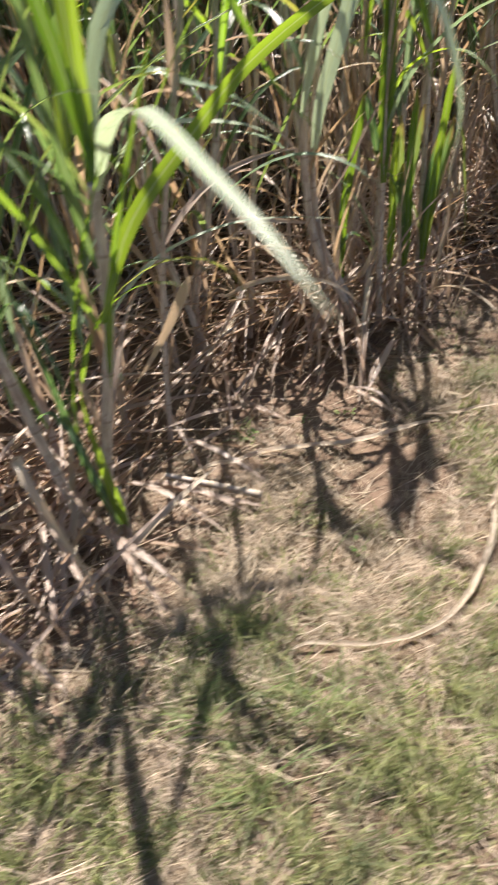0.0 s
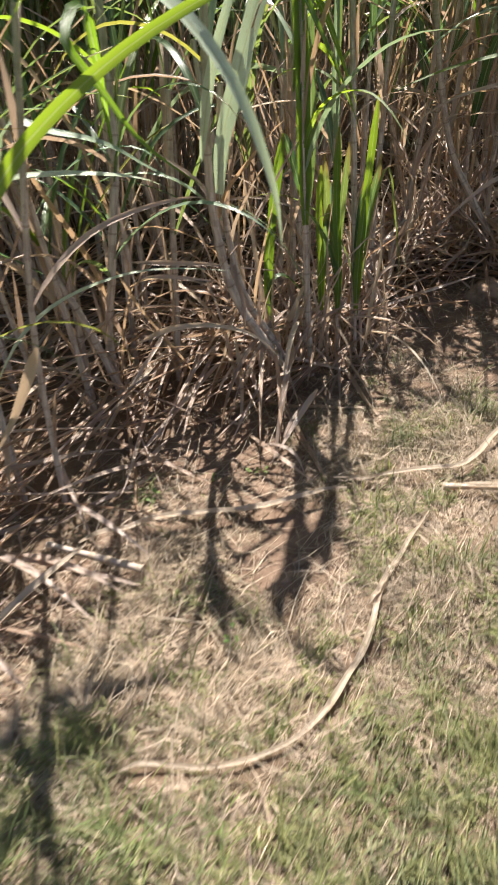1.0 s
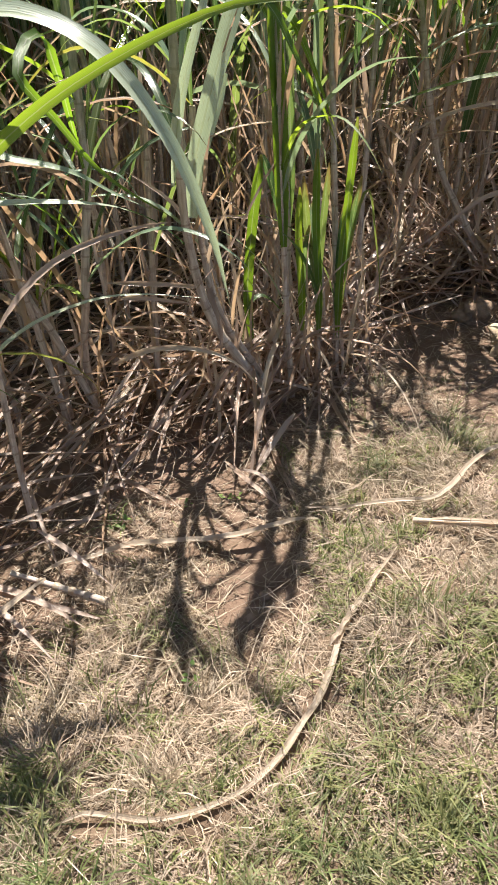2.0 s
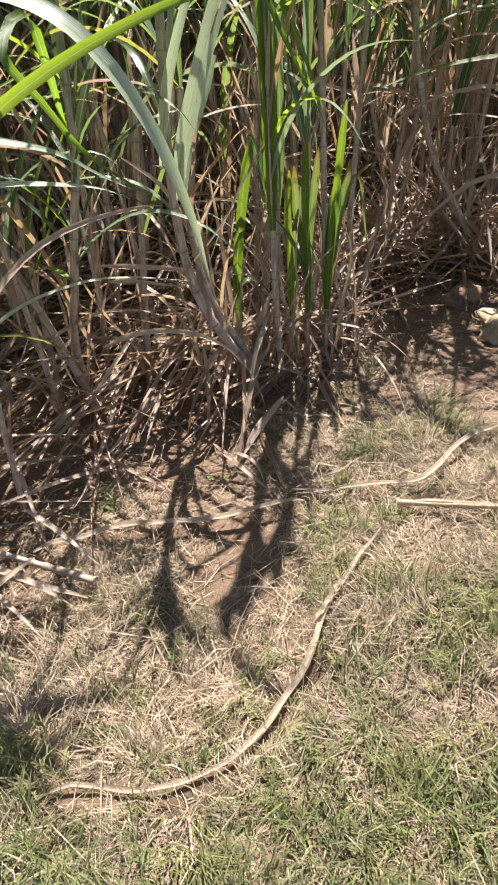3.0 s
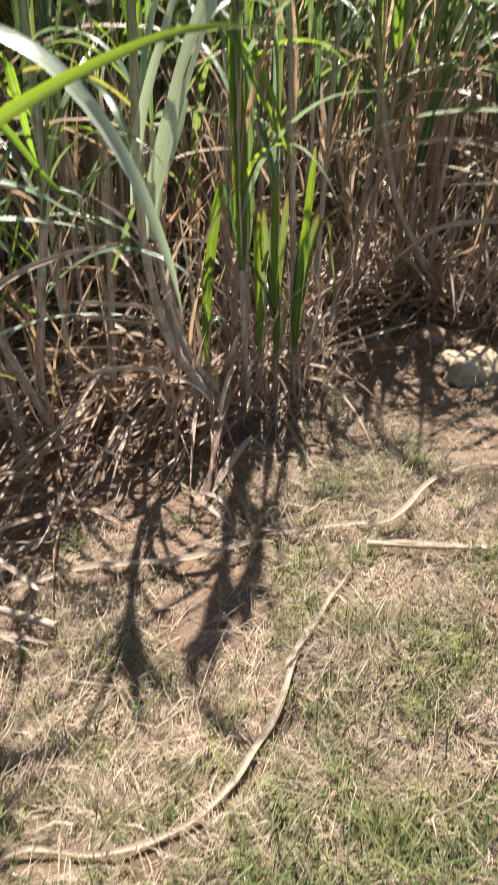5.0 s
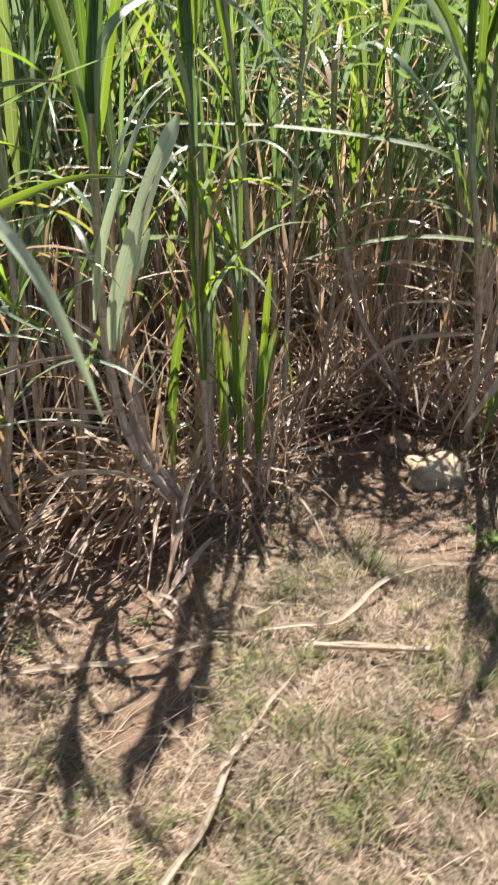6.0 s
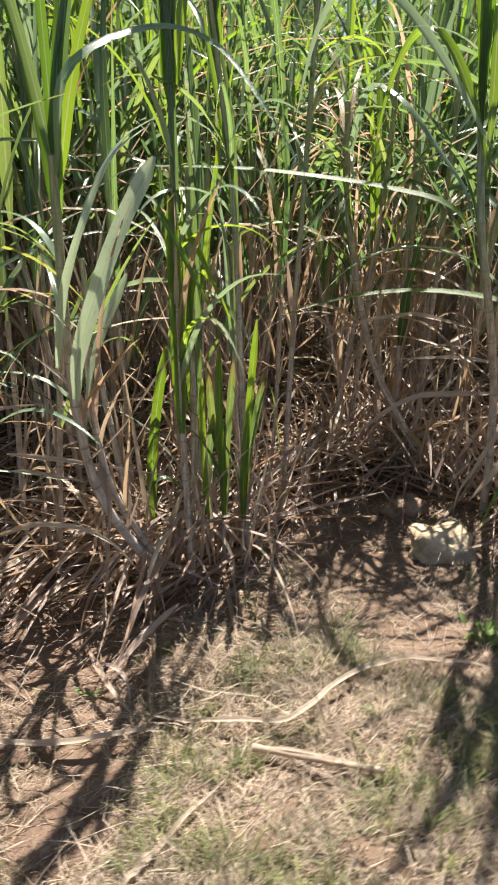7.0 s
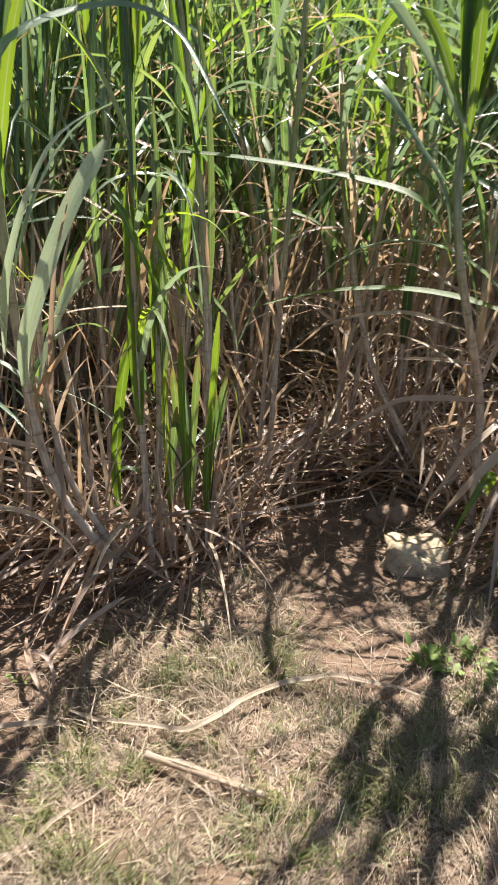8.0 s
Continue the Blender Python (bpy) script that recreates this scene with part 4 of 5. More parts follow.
side_stool = [[stem([(1.86, 3.3, 0.12), (1.83, 3.22, 0.4), (1.787, 3.148, 0.713), (1.673, 2.93, 1.032), (1.6, 2.88, 1.299), (1.585, 2.973, 1.6)], 0.0165, "spline"),
               blade([(1.8, 2.888, 1.05), (1.561, 2.988, 1.132), (1.227, 3.009, 1.118), (0.901, 2.947, 0.981)], 0.03, LEAF_FRESH, face=(0.05, -0.5, 0.85), keel=0.15),
               blade([(1.62, 2.9, 1.15), (1.5, 2.79, 1.36), (1.28, 2.84, 1.43), (0.95, 2.89, 1.475), (0.7, 2.94, 1.49), (0.45, 3.0, 1.487), (0.33, 2.95, 1.42)], 0.034, LEAF_FRESH, face=(0.05, -0.45, 0.9), keel=0.15, curve="spline", n=28),
               blade([(1.2, 3.5, 1.55), (1.24, 3.25, 1.76), (1.33, 3.0, 1.7), (1.442, 2.95, 1.56), (1.553, 2.9, 1.402), (1.6, 2.9, 1.2)], 0.036, LEAF_PALE, (1, 0.6, 0), curve="spline"),
               blade([(1.6, 2.9, 1.5), (1.42, 3.05, 2.15), (1.29, 3.0, 1.88), (1.25, 3.0, 1.5)], 0.034, LEAF_FRESH, (1, 0.1, 0)),
               blade([(1.6, 2.9, 1.55), (1.1, 2.8, 2.3), (1.05, 2.85, 1.9), (0.99, 2.92, 1.6)], 0.032, LEAF_PALE, (1, 0.3, 0)),
               blade([(1.6, 2.9, 1.45), (1.6, 2.98, 2.25), (1.57, 2.98, 1.9), (1.56, 2.98, 1.675)], 0.034, LEAF_FRESH, (1, 0.1, 0)),
               blade([(1.95, 3.1, 0.68), (1.877, 3.0, 0.703), (1.786, 2.9, 0.655), (1.723, 2.87, 0.588), (1.666, 2.85, 0.483), (1.622, 2.85, 0.39), (1.626, 2.9, 0.25)], 0.026, DRY_PALE, face=(-0.5, -0.6, 0.6), curve="spline", n=24),
               blade([(1.95, 3.1, 0.55), (1.878, 3.0, 0.572), (1.787, 2.9, 0.516), (1.722, 2.9, 0.41), (1.678, 2.9, 0.34)], 0.042, DRY_PALE, face=(-0.3, -1, 0.5), curve="spline"),
               blade([(1.931, 3.5, 0.592), (1.7, 3.4, 0.614), (1.537, 3.4, 0.596), (1.423, 3.4, 0.529), (1.309, 3.4, 0.429), (1.214, 3.4, 0.369)], 0.026, DRY, face=(0.1, -0.9, 0.6), curve="spline"),
               blade([(1.85, 3.4, 0.75), (1.747, 3.4, 0.781), (1.553, 3.3, 0.798), (1.403, 3.4, 0.753)], 0.018, DRY_PALE, face=(0.1, -0.9, 0.6)),
               blade([(1.75, 3.35, 0.9), (1.546, 3.4, 0.944), (1.425, 3.3, 0.96), (1.294, 3.3, 0.935), (1.184, 3.3, 0.888), (1.08, 3.3, 0.82)], 0.02, DRY_PALE, face=(0.1, -0.8, 0.6), curve="spline"),
               blade([(1.88, 3.2, 0.3), (1.85, 2.9, 0.62), (1.75, 2.75, 0.5), (1.71, 2.85, 0.25)], 0.036, LEAF_FRESH, face=(-0.2, -1, 0.4)),
               blade([(1.9, 3.2, 0.35), (1.9, 2.9, 0.6), (1.8, 2.75, 0.4), (1.76, 2.8, 0.2)], 0.028, DRY)]]
# upright leaves added so that their shadows band the verge
for k in range(4):
    side_stool[0].append(blade([(1.6, 2.97, 1.6), (1.68, 2.97, 1.9), (1.72 + 0.03 * k, 2.97, 2.3), (1.68 + 0.06 * k, 3.0, 2.8)], 0.03, LEAF_FRESH, (1, 0.4 * r.normal(), 0)))
    side_stool[0].append(blade([(1.585, 2.97, 1.6), (1.55, 2.95, 1.9), (1.45 + 0.04 * k, 2.95, 2.5), (1.36 + 0.07 * k, 2.97, 3.2)], 0.03, LEAF_FRESH, (1, 0.4 * r.normal(), 0)))
# arching leaves added out of view, for shade on the verge below
for k in range(24):
    b = np.array((r.uniform(1.85, 2.15), r.uniform(3.0, 3.2), r.uniform(1.5, 1.7)))
    p = arch(b, r.uniform(4.0, 5.0), r.uniform(72, 86), r.uniform(60, 130), r.uniform(0.9, 1.3), 13, r.uniform(1.3, 2.2))
    if p[5:, 2].min() > 2.0 and p[:, 0].min() > 1.35 and (p[:, 1] - 0.51 * p[:, 2]).min() > 1.35:
        side_stool[0].append((leaf_along(p, r.uniform(0.035, 0.05), twist=r.normal(0, 0.4)), LEAF))
for i in range(22):
    b = np.array((r.uniform(1.86, 2.2), r.uniform(2.95, 3.2), r.uniform(0.15, 0.75)))
    p = arch(b, r.uniform(2.6, 4.2), r.uniform(10, 60), r.uniform(90, 140), r.uniform(0.3, 0.6), 12, r.uniform(0.5, 1.1))
    p[:, 2] = np.maximum(p[:, 2], height(p[:, 0], p[:, 1]) + 0.01)
    if (p[:, 0] > 1.76).all():
        side_stool[0].append((leaf_along(p, r.uniform(0.012, 0.03), twist=r.normal(0, 0.8)), (LEAF, DRY, DRY_PALE, LEAF_FRESH)[i % 4]))
side_path = spline([(1.83, 3.22, 0.4), (1.787, 3.148, 0.713), (1.673, 2.93, 1.032), (1.6, 2.88, 1.299), (1.585, 2.973, 1.6)], 12)
side_stool[0] += crown(r, side_path, 9, 1.1, 0.55) + skirt(r, side_path, 10)
for dx, dy, t in ((0.1, 0.15, 2.8), (0.3, 0.0, 3.0), (0.2, 0.35, 2.9), (-0.05, 0.4, 2.7), (0.45, 0.1, 3.0)):
    side_stool.append(random_stalk(r, 1.85 + dx, 3.25 + dy, t, greens=8, dries=13, lean=(r.uniform(2.4, 4.0), 6)))
# four taller stalks, added over the bay so that their leaves shade it
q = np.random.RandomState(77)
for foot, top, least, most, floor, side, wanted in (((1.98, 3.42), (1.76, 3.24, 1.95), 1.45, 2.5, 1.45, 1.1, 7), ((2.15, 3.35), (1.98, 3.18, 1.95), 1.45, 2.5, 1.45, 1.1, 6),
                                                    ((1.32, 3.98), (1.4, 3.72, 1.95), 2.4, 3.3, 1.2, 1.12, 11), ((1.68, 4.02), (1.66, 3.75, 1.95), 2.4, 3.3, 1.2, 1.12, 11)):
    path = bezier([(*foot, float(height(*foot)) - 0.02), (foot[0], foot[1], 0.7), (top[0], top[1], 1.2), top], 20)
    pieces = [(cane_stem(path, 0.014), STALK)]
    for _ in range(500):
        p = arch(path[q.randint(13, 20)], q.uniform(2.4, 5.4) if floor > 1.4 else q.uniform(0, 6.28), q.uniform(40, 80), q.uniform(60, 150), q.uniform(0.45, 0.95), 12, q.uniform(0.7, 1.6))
        # how far forward each point's shadow lands
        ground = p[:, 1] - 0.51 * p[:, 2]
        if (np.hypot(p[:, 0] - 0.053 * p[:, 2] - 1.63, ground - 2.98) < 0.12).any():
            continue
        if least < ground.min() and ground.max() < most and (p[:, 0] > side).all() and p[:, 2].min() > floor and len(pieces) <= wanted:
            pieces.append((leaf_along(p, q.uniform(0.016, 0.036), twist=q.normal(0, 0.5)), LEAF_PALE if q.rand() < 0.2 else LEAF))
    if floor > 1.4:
        # unseen long leaves, added high above the verge to stripe it with shade
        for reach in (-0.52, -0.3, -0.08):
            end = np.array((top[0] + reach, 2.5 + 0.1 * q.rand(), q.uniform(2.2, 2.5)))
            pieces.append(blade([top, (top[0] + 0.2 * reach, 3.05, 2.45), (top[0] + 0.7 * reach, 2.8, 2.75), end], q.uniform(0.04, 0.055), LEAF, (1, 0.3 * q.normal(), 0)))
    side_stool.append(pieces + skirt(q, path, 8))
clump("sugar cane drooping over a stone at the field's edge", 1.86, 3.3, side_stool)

mid = [[stem([(0.69, 3.5, 0.1), (0.669, 3.56, 0.323), (0.624, 3.659, 0.816), (0.614, 3.625, 1.209), (0.641, 3.5, 1.6)], 0.0165, "spline")]]
mid_path = spline([(0.669, 3.56, 0.323), (0.624, 3.659, 0.816), (0.614, 3.625, 1.209), (0.641, 3.5, 1.6)], 12)
mid[0] += crown(r, mid_path, 3, 1.1, 0.6) + skirt(r, mid_path, 12)
for dx, dy, t in ((-0.2, 0.1, 2.3), (0.15, 0.15, 2.5), (0.0, 0.3, 2.4), (-0.1, -0.15, 2.2), (0.25, -0.05, 2.3)):
    mid.append(random_stalk(r, 0.66 + dx, 3.6 + dy, t, greens=2, dries=11))
q = np.random.RandomState(12)


def shading_stalk(points, count, length, wide, keep, radius=0.013, limes=0.2):
    """A cane added for its shade, with short broken leaves all along its upper stem."""
    path = spline(points, 20)
    pieces = [(cane_stem(path, radius), STALK)]
    for _ in range(count):
        p = arch(path[q.randint(11, 20)], q.uniform(0, 6.28), q.uniform(35, 85), q.uniform(20, 130), q.uniform(*length), 12, q.uniform(0.8, 1.8))
        if keep(p):
            pieces.append((leaf_along(p, q.uniform(*wide), twist=q.normal(0, 0.5)), LEAF_FRESH if q.rand() < limes else LEAF))
    return pieces + skirt(q, path, 6)


mid.append(shading_stalk([(0.98, 3.45, 0.0), (1.0, 3.42, 0.7), (1.03, 3.4, 1.4), (1.06, 3.36, 2.1)], 18, (0.3, 0.65), (0.016, 0.034), lambda p: p[:, 2].min() > 1.3 and p[:, 1].min() > 3.0))
near_shade = shading_stalk([(-0.2, 2.05, 0.0), (-0.15, 2.02, 0.6), (-0.03, 1.98, 1.2), (0.08, 1.95, 1.75)], 44, (0.35, 0.85), (0.018, 0.04), lambda p: p[:, 2].min() > 1.25 and p[:, 1].min() > 1.5 and p[:, 0].max() < 0.55, 0.0095, 0.5)
clump("dense sugar cane with upright jointed stalks", 0.66, 3.55, mid)

clump("slender sugar cane with short green leaves, added to shade the verge", -0.2, 2.05, [near_shade])

# the rest of the front rows, stool by stool, and the field behind as one mass
spots = [(x, y, 0) for y in np.arange(1.75, 13.0, 0.8) for x in np.arange(-5.5, 7.5, 0.62)]
spots += [(x, y, 2.1) for y in np.arange(3.4, 8.5, 0.52) for x in np.arange(-5.0, 7.0, 0.47)]
taken = ((0.62, 2.9), (0.0, 2.75), (-0.35, 1.7), (1.45, 3.85), (1.86, 3.35), (0.66, 3.6), (-0.6, 1.8))
field = Batch()
for x, y, deep in spots:
    x, y = x + r.normal(0, 0.09), y + r.normal(0, 0.1)
    d = y - edge(x)
    if d < 0.22 or d < deep or any((x - a) ** 2 + (y - b) ** 2 < 0.36 ** 2 for a, b in taken):
        continue
    first = d < 1.0 and -1.2 < x < 2.9
    if not first and (abs(x - 0.9) > 1.6 + 0.55 * y):
        continue
    stalks = []
    for _ in range(4 if 1.7 < d and y < 6 else 3):
        stalks.append(random_stalk(r, x + r.normal(0, 0.13), max(y + r.normal(0, 0.13), edge(x) + 0.05), r.uniform(2.2, 2.6) + (2.0 if d > 3.2 else 1.4 if d > 2.2 else 0.9 if d > 1.2 else 0.5 if d > 0.5 else 0.0) + (0.25 if 0.9 < x < 2.0 and 0.3 < d < 1.6 else 0.0), first, 9 if 0.9 < x < 2.0 and d < 1.6 else 3 if d < 1.2 else 5 if d < 2.2 else 8, 12 if first else 9 if y < 6 else 3))
    if first:
        clump("tall sugar cane with green tops and withered lower leaves", x, y, stalks)
    else:
        for pieces in stalks:
            for shape, mat in pieces:
                field.add(shape, mat)
field.make("sugarcane_field", "dense field of tall green sugar cane with dry lower leaves", "sugar cane")

# ---- trash of withered leaves under the cane ----
def trash_paths(r, count, low, high, box):
    """Withered leaves lying criss-cross, from low to high metres inside the cane's edge."""
    out = []
    while len(out) < count:
        x, y = r.uniform(box[0], box[1]), r.uniform(box[2], box[3])
        d = y - edge(x)
        if not low < d < high or (1.35 < x < 1.9 and y < 3.6) or (-0.25 < x < 0.3 and 1.5 < y < 2.0) or bare(np.array(x), np.array(y)) > 0.6:
            continue
        L = r.uniform(0.5, 1.3)
        a = r.uniform(0, 2 * np.pi) if r.rand() < 0.4 else r.normal(0.45, 0.4) + np.pi * (r.rand() < 0.5)
        pile = 0.03 + 0.2 * min(max((d + 0.1) / 0.4, 0), 1) * r.rand() ** 1.3
        p = arch(np.array((0.0, 0.0, 0.0)), a, r.normal(9, 13), r.normal(16, 16), L, 10)
        p = p - p.mean(0)
        for k in range(3):
            p[:, k] += (x, y, float(height(x, y)) + pile)[k]
        wiggle(r, p, 0.011)
        p[:, 2] = np.maximum(p[:, 2], height(p[:, 0], p[:, 1]) + 0.006 + 0.01 * r.rand())
        out.append(p)
    return out


def trash_leaf(r, p):
    return leaf_along(p, r.uniform(0.01, 0.024), keel=r.uniform(0.3, 0.6), twist=r.normal(0, 0.8))


heap = new("cane_trash")
heap.location = (0.2, 2.5, 0.0)
heap.matrix_world = Matrix.Translation(heap.location)
tagged(heap, "tangled heap of brown withered cane leaves under the stalks", "dry leaves")
for p in trash_paths(r, 150, -0.2, 0.5, (-0.8, 2.2, 1.2, 4.3)):
    if bare(p[:, 0], p[:, 1]).max() > 0.75 and p[:, 1].min() < 2.3:
        continue
    part("dry_leaf", trash_leaf(r, p), DRY if r.rand() < 0.85 else DRY_PALE, heap)
# long leaves fanned out from the leaning stool
for pts, wide in (([(0.0, 2.75, 0.53), (0.2, 2.75, 0.514), (0.33, 2.75, 0.498), (0.574, 2.85, 0.424)], 0.02), ([(0.05, 2.67, 0.5), (0.15, 2.65, 0.504), (0.247, 2.65, 0.488), (0.33, 2.65, 0.475)], 0.016),
                  ([(0.0, 2.62, 0.27), (0.14, 2.58, 0.34), (0.3, 2.55, 0.354), (0.439, 2.5, 0.325), (0.54, 2.48, 0.22)], 0.022), ([(0.52, 2.85, 0.14), (0.479, 2.85, 0.262), (0.44, 2.85, 0.6), (0.41, 2.85, 0.88)], 0.024),
                  ([(0.55, 2.85, 0.2), (0.584, 2.8, 0.285), (0.619, 2.8, 0.37), (0.67, 2.8, 0.45)], 0.024), ([(0.95, 3.0, 0.47), (1.024, 3.0, 0.505), (1.065, 3.0, 0.668), (0.951, 3.0, 0.834)], 0.014)):
    part("dry_leaf", leaf_along(spline(pts, 18), wide, keel=0.25, face=(0.1, -0.9, 0.5)), DRY_PALE if wide > 0.021 else DRY, heap)
for i in range(17):
    a = r.uniform(1.9, 4.4)
    b = np.array((0.62 + r.normal(0, 0.14), 2.82 + r.normal(0, 0.06), 0.2 + r.uniform(-0.06, 0.12)))
    p = arch(b, a, r.uniform(-15, 30), r.uniform(75, 130), r.uniform(0.25, 0.7), 14, r.uniform(0.4, 1.4))
    p[:, 0] += 0.03 * r.normal() * np.linspace(0, 1, 14) ** 2
    p[:, 2] = np.maximum(p[:, 2], height(p[:, 0], p[:, 1]) + 0.008 + 0.012 * r.rand())
    part("dry_leaf", leaf_along(p, r.uniform(0.012, 0.026), keel=0.3, twist=r.normal(0, 0.8)), DRY_PALE if i % 2 else DRY, heap)
for a, b, wide in (((0.47, 2.74, 0.22), (0.43, 2.22, 0.02), 0.02), ((0.5, 2.72, 0.2), (0.5, 2.25, 0.02), 0.018), ((0.65, 2.51, 0.1), (0.477, 2.2, 0.02), 0.024), ((0.68, 2.53, 0.09), (0.5, 2.24, 0.02), 0.02),
                   ((0.22, 2.74, 0.2), (0.03, 2.26, 0.0), 0.022), ((0.3, 2.7, 0.22), (0.06, 2.24, 0.0), 0.018), ((0.27, 2.7, 0.16), (0.15, 2.25, 0.0), 0.02), ((0.1, 2.8, 0.25), (-0.15, 2.35, 0.02), 0.02),
                   ((0.4, 2.3, 0.05), (0.6, 2.07, 0.01), 0.02), ((0.43, 2.26, 0.04), (0.57, 2.12, 0.01), 0.016), ((-0.3, 2.45, 0.3), (0.3, 2.55, 0.28), 0.02), ((-0.2, 2.65, 0.4), (0.42, 2.6, 0.3), 0.014),
                   ((-0.5, 2.0, 0.12), (-0.02, 2.25, 0.06), 0.026), ((-0.5, 2.15, 0.2), (0.05, 2.3, 0.1), 0.022), ((-0.25, 1.75, 0.06), (0.06, 1.62, 0.02), 0.024), ((-0.28, 1.7, 0.1), (0.02, 1.5, 0.02), 0.026), ((-0.35, 1.5, 0.1), (-0.1, 1.3, 0.05), 0.024), ((-0.15, 1.95, 0.08), (0.12, 1.75, 0.02), 0.018)):
    a, b = np.array(a), np.array(b)
    bow = np.array((r.normal(0, 0.03), r.normal(0, 0.03), 0.035))
    p = bezier([a, a + (b - a) / 3 + bow, a + (b - a) / 1.5 + bow * 0.6, b], 14)
    p[:, 2] = np.maximum(p[:, 2], height(p[:, 0], p[:, 1]) + 0.01)
    part("dry_leaf", leaf_along(p, wide, keel=0.3, twist=r.normal(0, 0.6)), DRY, heap)
for i in range(60):
    x, y = 0.68 + r.normal(0, 0.16), 2.89 + r.normal(0, 0.07)
    b = np.array((x, y, float(height(x, y)) + r.uniform(0.0, 0.1)))
    p = wiggle(r, arch(b, r.uniform(0, 6.28), r.uniform(66, 88), r.uniform(0, 90), r.uniform(0.25, 0.75), 11), 0.025)
    p[:, 2] = np.maximum(p[:, 2], height(p[:, 0], p[:, 1]) + 0.01)
    if p[:, 1].min() > 2.6:
        part("dry_leaf", leaf_along(p, r.uniform(0.008, 0.022), keel=0.35, twist=r.normal(0, 0.9)), DRY if i % 4 else DRY_PALE, heap)
bay_heap = new("cane_trash")
bay_heap.location = (1.4, 3.7, 0.1)
bay_heap.matrix_world = Matrix.Translation(bay_heap.location)
tagged(bay_heap, "pile of withered cane leaves propped against the stalks", "dry leaves")
for i in range(90):
    x = r.uniform(0.95, 2.3)
    y = edge(x) + r.uniform(-0.05, 0.3) + (0.2 if 1.4 < x < 1.9 else 0.0)
    b = np.array((x, y, float(height(x, y)) + r.uniform(0.01, 0.08)))
    p = wiggle(r, arch(b, r.uniform(-1.3, 1.3), r.uniform(15, 65), r.uniform(-10, 45), r.uniform(0.35, 0.85), 11), 0.03)
    p[:, 2] = np.maximum(p[:, 2], height(p[:, 0], p[:, 1]) + 0.01)
    part("dry_leaf", leaf_along(p, r.uniform(0.009, 0.02), keel=0.3, twist=r.normal(0, 1.2)), DRY, bay_heap)
pile = np.random.RandomState(41)
for i in range(120):
    x = pile.uniform(0.95, 2.25)
    y = edge(x) + pile.uniform(-0.12, 0.18) + (0.12 if 1.4 < x < 1.9 else 0.0)
    b = np.array((x, y, float(height(x, y)) + pile.uniform(0.0, 0.22)))
    p = wiggle(pile, arch(b, pile.normal(0.3, 0.6) + (np.pi if i % 4 == 0 else 0.0), pile.uniform(8, 62), pile.uniform(0, 70), pile.uniform(0.4, 1.0), 12, pile.uniform(0.7, 1.8)), 0.02)
    p[:, 2] = np.maximum(p[:, 2], height(p[:, 0], p[:, 1]) + 0.01)
    if (np.hypot(p[:, 0] - 1.6, p[:, 1] - 3.1) > 0.26).all() and (p[:, 1] > edge(p[:, 0]) - 0.3).all():
        part("dry_leaf", leaf_along(p, pile.uniform(0.012, 0.026), keel=0.3, twist=pile.normal(0, 0.6)), (DRY, DRY, DRY_PALE, DRY, DRY_GOLD)[i % 5], bay_heap)
rest = Batch()
for p in trash_paths(r, 1500, -0.1, 2.6, (-2.2, 3.8, 1.2, 6.4)):
    rest.add(trash_leaf(r, p), DRY_OLD_SHADED if r.rand() < 0.6 else DRY)
rest.make("cane_trash_mat", "brown mat of withered cane leaves between the stalks", "dry leaves")

# ---- things on the verge ----
def lie(points, lift=0.012, n=24):
    """A path on the ground through the places given."""
    p = spline([(x, y, 0.0) for x, y in points], n)
    p[:, 2] = height(p[:, 0], p[:, 1]) + lift
    return p


def strap(points, wide, label, lift=0.032, twist=0.0, ends=(0.35, 0.2)):
    p = lie(points, lift, 30)
    p[:, 2] += 0.004 * np.sin(np.linspace(0, 17, 30))
    s = np.linspace(0, 1, 30)
    w = wide * np.minimum(1, np.minimum(ends[0] + s * 4, ends[1] + (1 - s) * 4)) * (1 + 0.12 * np.sin(s * 23))
    d = p[-1] - p[0]
    shape = ribbons(p[None], w[None], unit(np.array((d[1], -d[0], 0.0)))[None], 0.5, 5, twist)
    tagged(part("fallen_leaf", shape, DRY_PALE), label, "dry leaf", "fallen leaves on the verge")


strap(CURVED, 0.017, "long curved straw-coloured cane leaf on the grass", 0.042)
strap(STRAIGHT, 0.022, "long straight bleached cane leaf lying over bare soil", 0.048)
strap(BROAD, 0.0155, "broad bleached cane leaf lying on the grass", 0.021, ends=(0.2, 0.8))
strap(HOOK, 0.0115, "curved end of a bleached cane leaf in the grass", 0.018, ends=(0.8, 0.3))
strap(TORN, 0.013, "torn strip of bleached cane leaf on the grass")


def cane_piece(a, b, radius, label, name, rise=0.012, rings=0):
    p = lie([a, b], radius + 0.012, 20)
    p[:, 2] = np.linspace(p[0, 2], p[-1, 2], 20) + rise
    top = new(name)
    top.location = p[0]
    top.matrix_world = Matrix.Translation(top.location)
    tagged(top, label, "cane stalk")
    part("stem", cane_stem(p, radius, 12), STALK if rings else DRY_PALE, top)
    for k in range(rings):
        q = p[0] + (p[-1] - p[0]) * np.linspace(0.002 + 0.16 * k, 0.06 + 0.16 * k, 4)[:, None]
        part("joint", tube(q, np.array((1.0, 1.1, 1.1, 1.0)) * radius * 1.03, 12), DRY_PALE, top, "pale waxy joint")
    for k, off in enumerate(() if rings else (-0.7, 0.5)):
        q = p[3:17].copy()
        q[:, 1] += off * radius
        q[:, 2] += radius * 0.75
        part("sheath", leaf_along(q, radius * 1.5, keel=0.5), DRY_PALE, top)
    return top


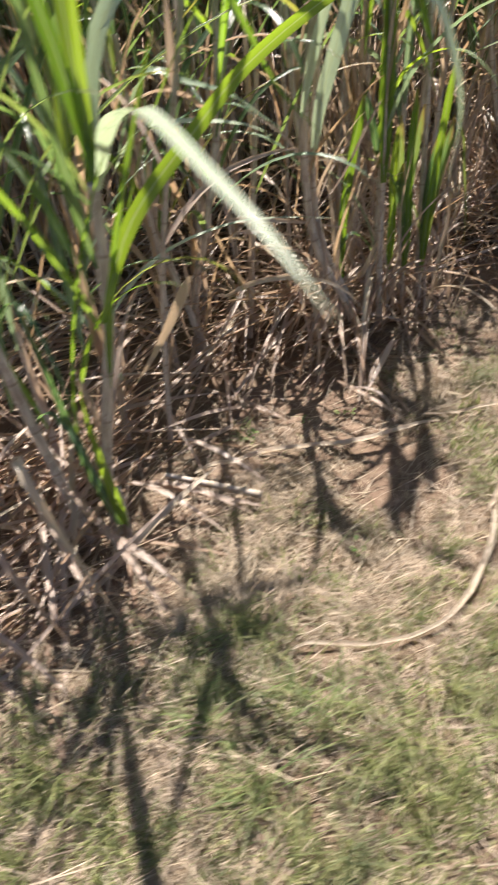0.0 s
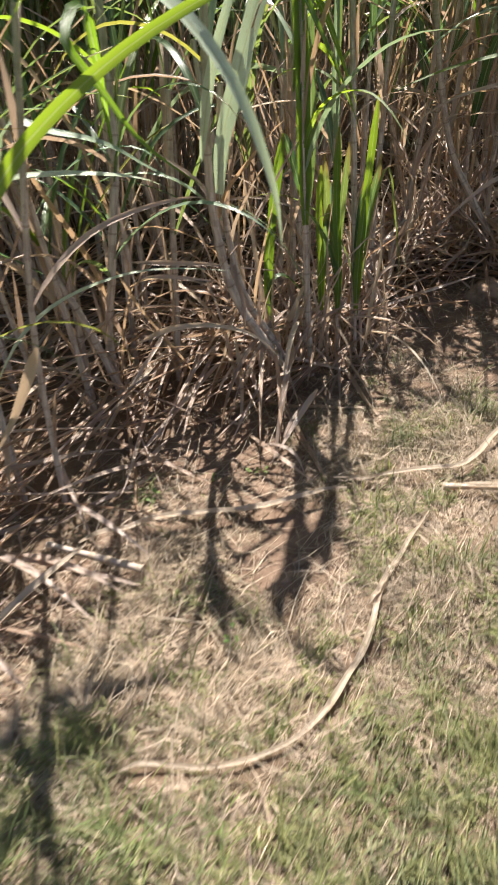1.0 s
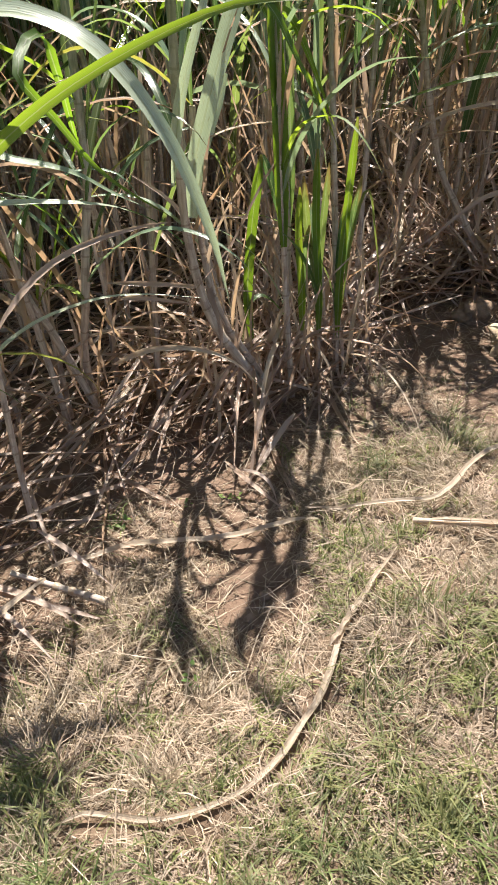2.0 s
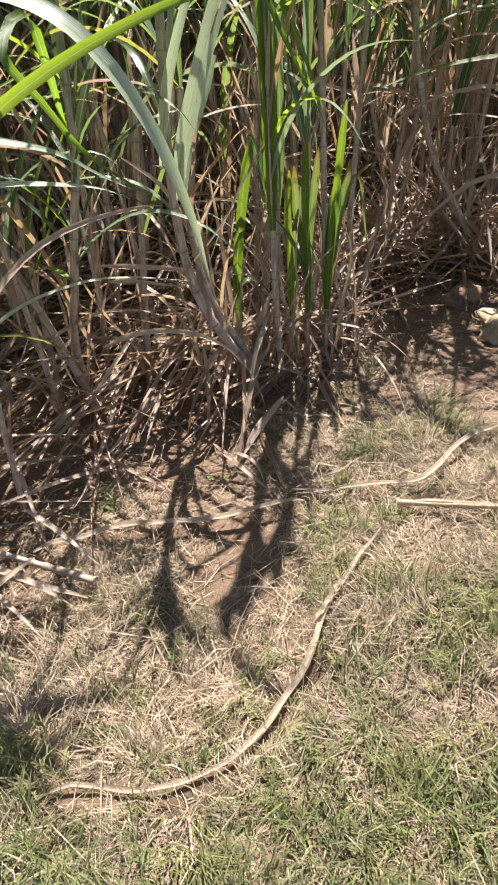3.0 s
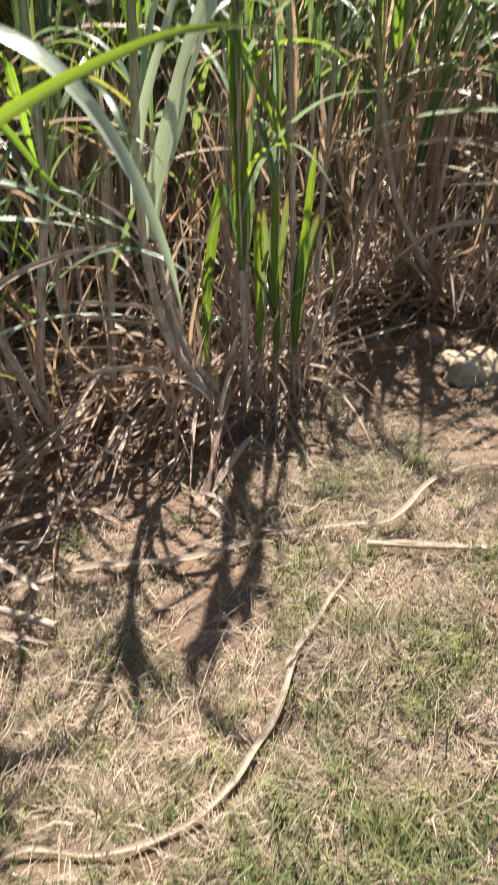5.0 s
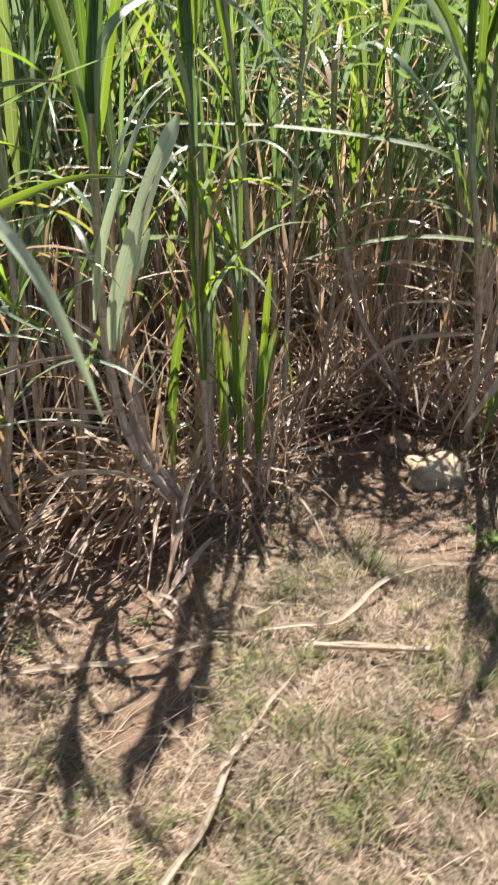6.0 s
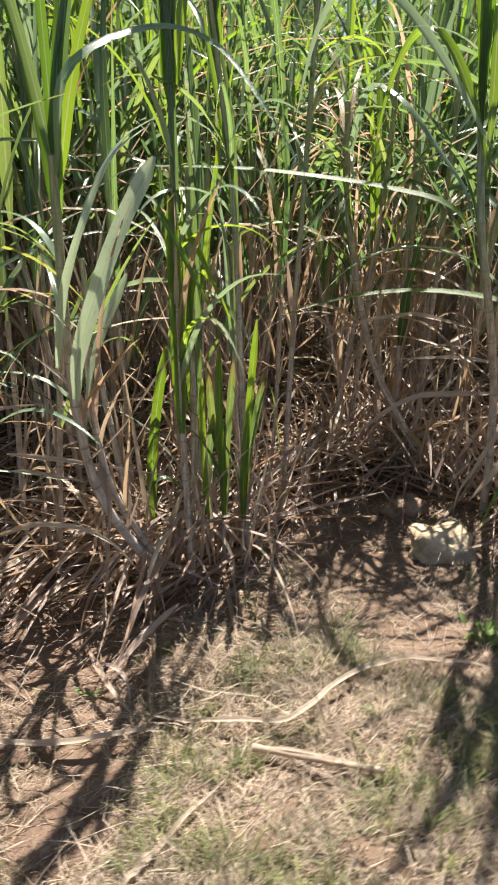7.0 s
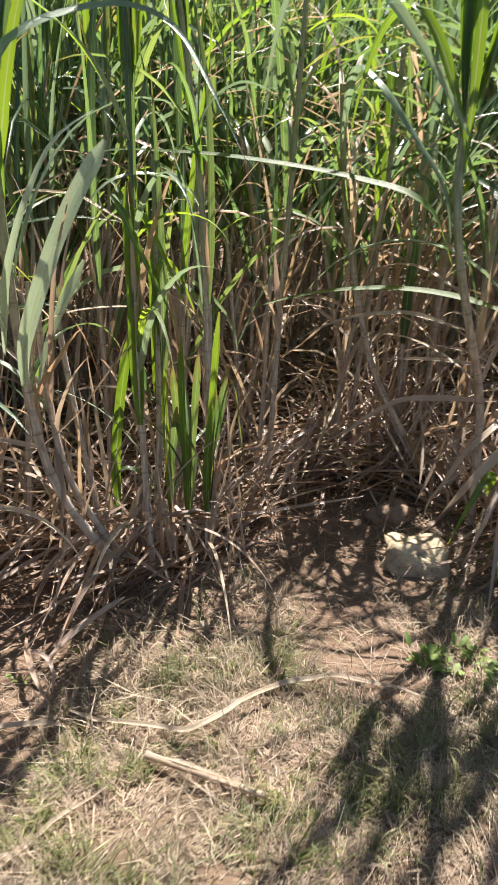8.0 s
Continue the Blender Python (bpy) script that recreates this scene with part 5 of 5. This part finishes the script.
cane_piece(*STICK, 0.0095, "short cut piece of dry cane in its pale sheath", "cane_stick")
cane_piece((0.09, 1.731), (-0.2, 1.83), 0.011, "short dry cane stub with pale joints beside the heap", "cane_stub", 0.03, 5)


def rock(name, label, x, y, size, seed, turn=0.0, sink=0.25, sub=4, mat=None):
    bm = bmesh.new()
    bmesh.ops.create_icosphere(bm, subdivisions=sub, radius=1.0)
    for v in bm.verts:
        c = v.co.copy()
        box = Vector([math.copysign(abs(t) ** 0.78, t) for t in c])
        n = noise.fractal(c * 1.4 + Vector((seed, 0, 0)), 1.0, 2.0, 3)
        f = 0.92 + 0.3 * n - 0.12 * abs(noise.noise(c * 3 + Vector((0, seed, 0)))) + 0.05 * noise.noise(c * 9 + Vector((0, seed, 0)))
        v.co = Vector((box.x * size[0], box.y * size[1], box.z * size[2])) * f
    me = bpy.data.meshes.new(name)
    bm.to_mesh(me)
    bm.free()
    me.materials.append(mat or STONE)
    for p in me.polygons:
        p.use_smooth = True
    ob = new(name, me)
    ob.location = (x, y, float(height(x, y)) + size[2] * (1 - 2 * sink) * 0.86)
    ob.rotation_euler = (0.05, -0.08, turn)
    return tagged(ob, label, "stone", "stones by the cane")


rock("stone", "large pale rough limestone lying on bare soil", 1.63, 3.03, (0.145, 0.11, 0.085), 3, -0.35, 0.22)
rock("stone", "smaller earth-stained stone half sunk behind the large one", 1.54, 3.4, (0.1, 0.08, 0.055), 8, 0.4, 0.3, mat=EARTHY)
rock("pebble", "small round tan pebble on bare soil", 0.483, 1.66, (0.018, 0.013, 0.012), 12, 0.5, 0.2, 3, EARTHY)
rock("pebble", "reddish soil clod on the bare ground", 0.53, 1.74, (0.022, 0.02, 0.014), 15, 0.1, 0.3, 3, EARTHY)
rock("pebble", "small grey pebble among straw", 0.932, 2.5, (0.024, 0.018, 0.016), 19, 0.9, 0.2, 3)


def weed(x, y, size, leaves, label, seed):
    w = np.random.RandomState(seed)
    top = new("weed")
    top.location = (x, y, float(height(x, y)))
    top.matrix_world = Matrix.Translation(top.location)
    tagged(top, label, "weed", "weeds on the verge")
    for i in range(leaves):
        a = i * 2.4 + w.normal(0, 0.2)
        b = np.array(top.location) + np.array((w.normal(0, size * 0.35), w.normal(0, size * 0.35), size * w.uniform(0.0, 0.6)))
        p = arch(b, a, w.uniform(20, 65), w.uniform(20, 60), size * w.uniform(0.35, 0.7), 8)
        s = np.linspace(0, 1, 8)
        wd = size * 0.26 * np.array((0.08, 0.3, 0.75, 1.0, 1.0, 0.85, 0.55, 0.1))
        d = p[-1] - p[0]
        part("leaf", ribbons(p[None], wd[None], unit(np.array((d[1], -d[0], 0.0)))[None], 0.15, 3), WEED, top)


weed(1.645, 2.385, 0.075, 40, "small leafy green weed at the edge of bare soil", 1)
weed(1.765, 2.48, 0.065, 30, "small leafy green weed at the edge of bare soil", 2)
weed(1.825, 2.335, 0.07, 34, "small leafy green weed at the edge of bare soil", 3)
weed(1.622, 2.03, 0.03, 9, "tiny green weed seedling in the straw", 4)
weed(0.345, 1.48, 0.045, 8, "tiny green weed seedling in the straw", 5)
weed(0.26, 2.2, 0.03, 9, "tiny green weed seedling in the straw", 6)
weed(0.42, 2.2, 0.04, 8, "tiny green weed seedling in the straw", 7)
weed(0.06, 2.09, 0.05, 8, "tiny green weed seedling in the straw", 8)


def tuft(x, y, size, count, seed):
    """A tuft of longer green grass."""
    w = np.random.RandomState(seed)
    top = new("grass_tuft")
    top.location = (x, y, float(height(x, y)))
    top.matrix_world = Matrix.Translation(top.location)
    tagged(top, "tuft of longer fresh green grass in the verge", "grass", "grass tufts on the verge")
    for i in range(count):
        b = np.array(top.location) + np.array((w.normal(0, size * 0.2), w.normal(0, size * 0.2), -0.004))
        p = arch(b, w.uniform(0, 6.28), w.uniform(35, 80), w.uniform(30, 90), size * w.uniform(0.6, 1.3), 7)
        p[1:, 2] = np.maximum(p[1:, 2], height(p[1:, 0], p[1:, 1]) + 0.004)
        part("blade", leaf_along(p, w.uniform(0.003, 0.005), keel=0.15), TUFT, top)


tuft(0.919, 1.02, 0.1, 34, 21)
tuft(0.198, 0.949, 0.09, 30, 22)
tuft(0.13, 0.99, 0.1, 34, 23)
tuft(0.03, 0.8, 0.1, 34, 24)
tuft(0.622, 1.04, 0.08, 24, 25)
tuft(0.048, 2.11, 0.1, 18, 26)
tuft(0.33, 1.0, 0.08, 26, 27)
tuft(-0.06, 0.95, 0.09, 26, 28)
tuft(0.75, 1.2, 0.07, 20, 29)
tuft(1.05, 1.15, 0.08, 24, 30)
tuft(1.43, 1.75, 0.07, 24, 31)
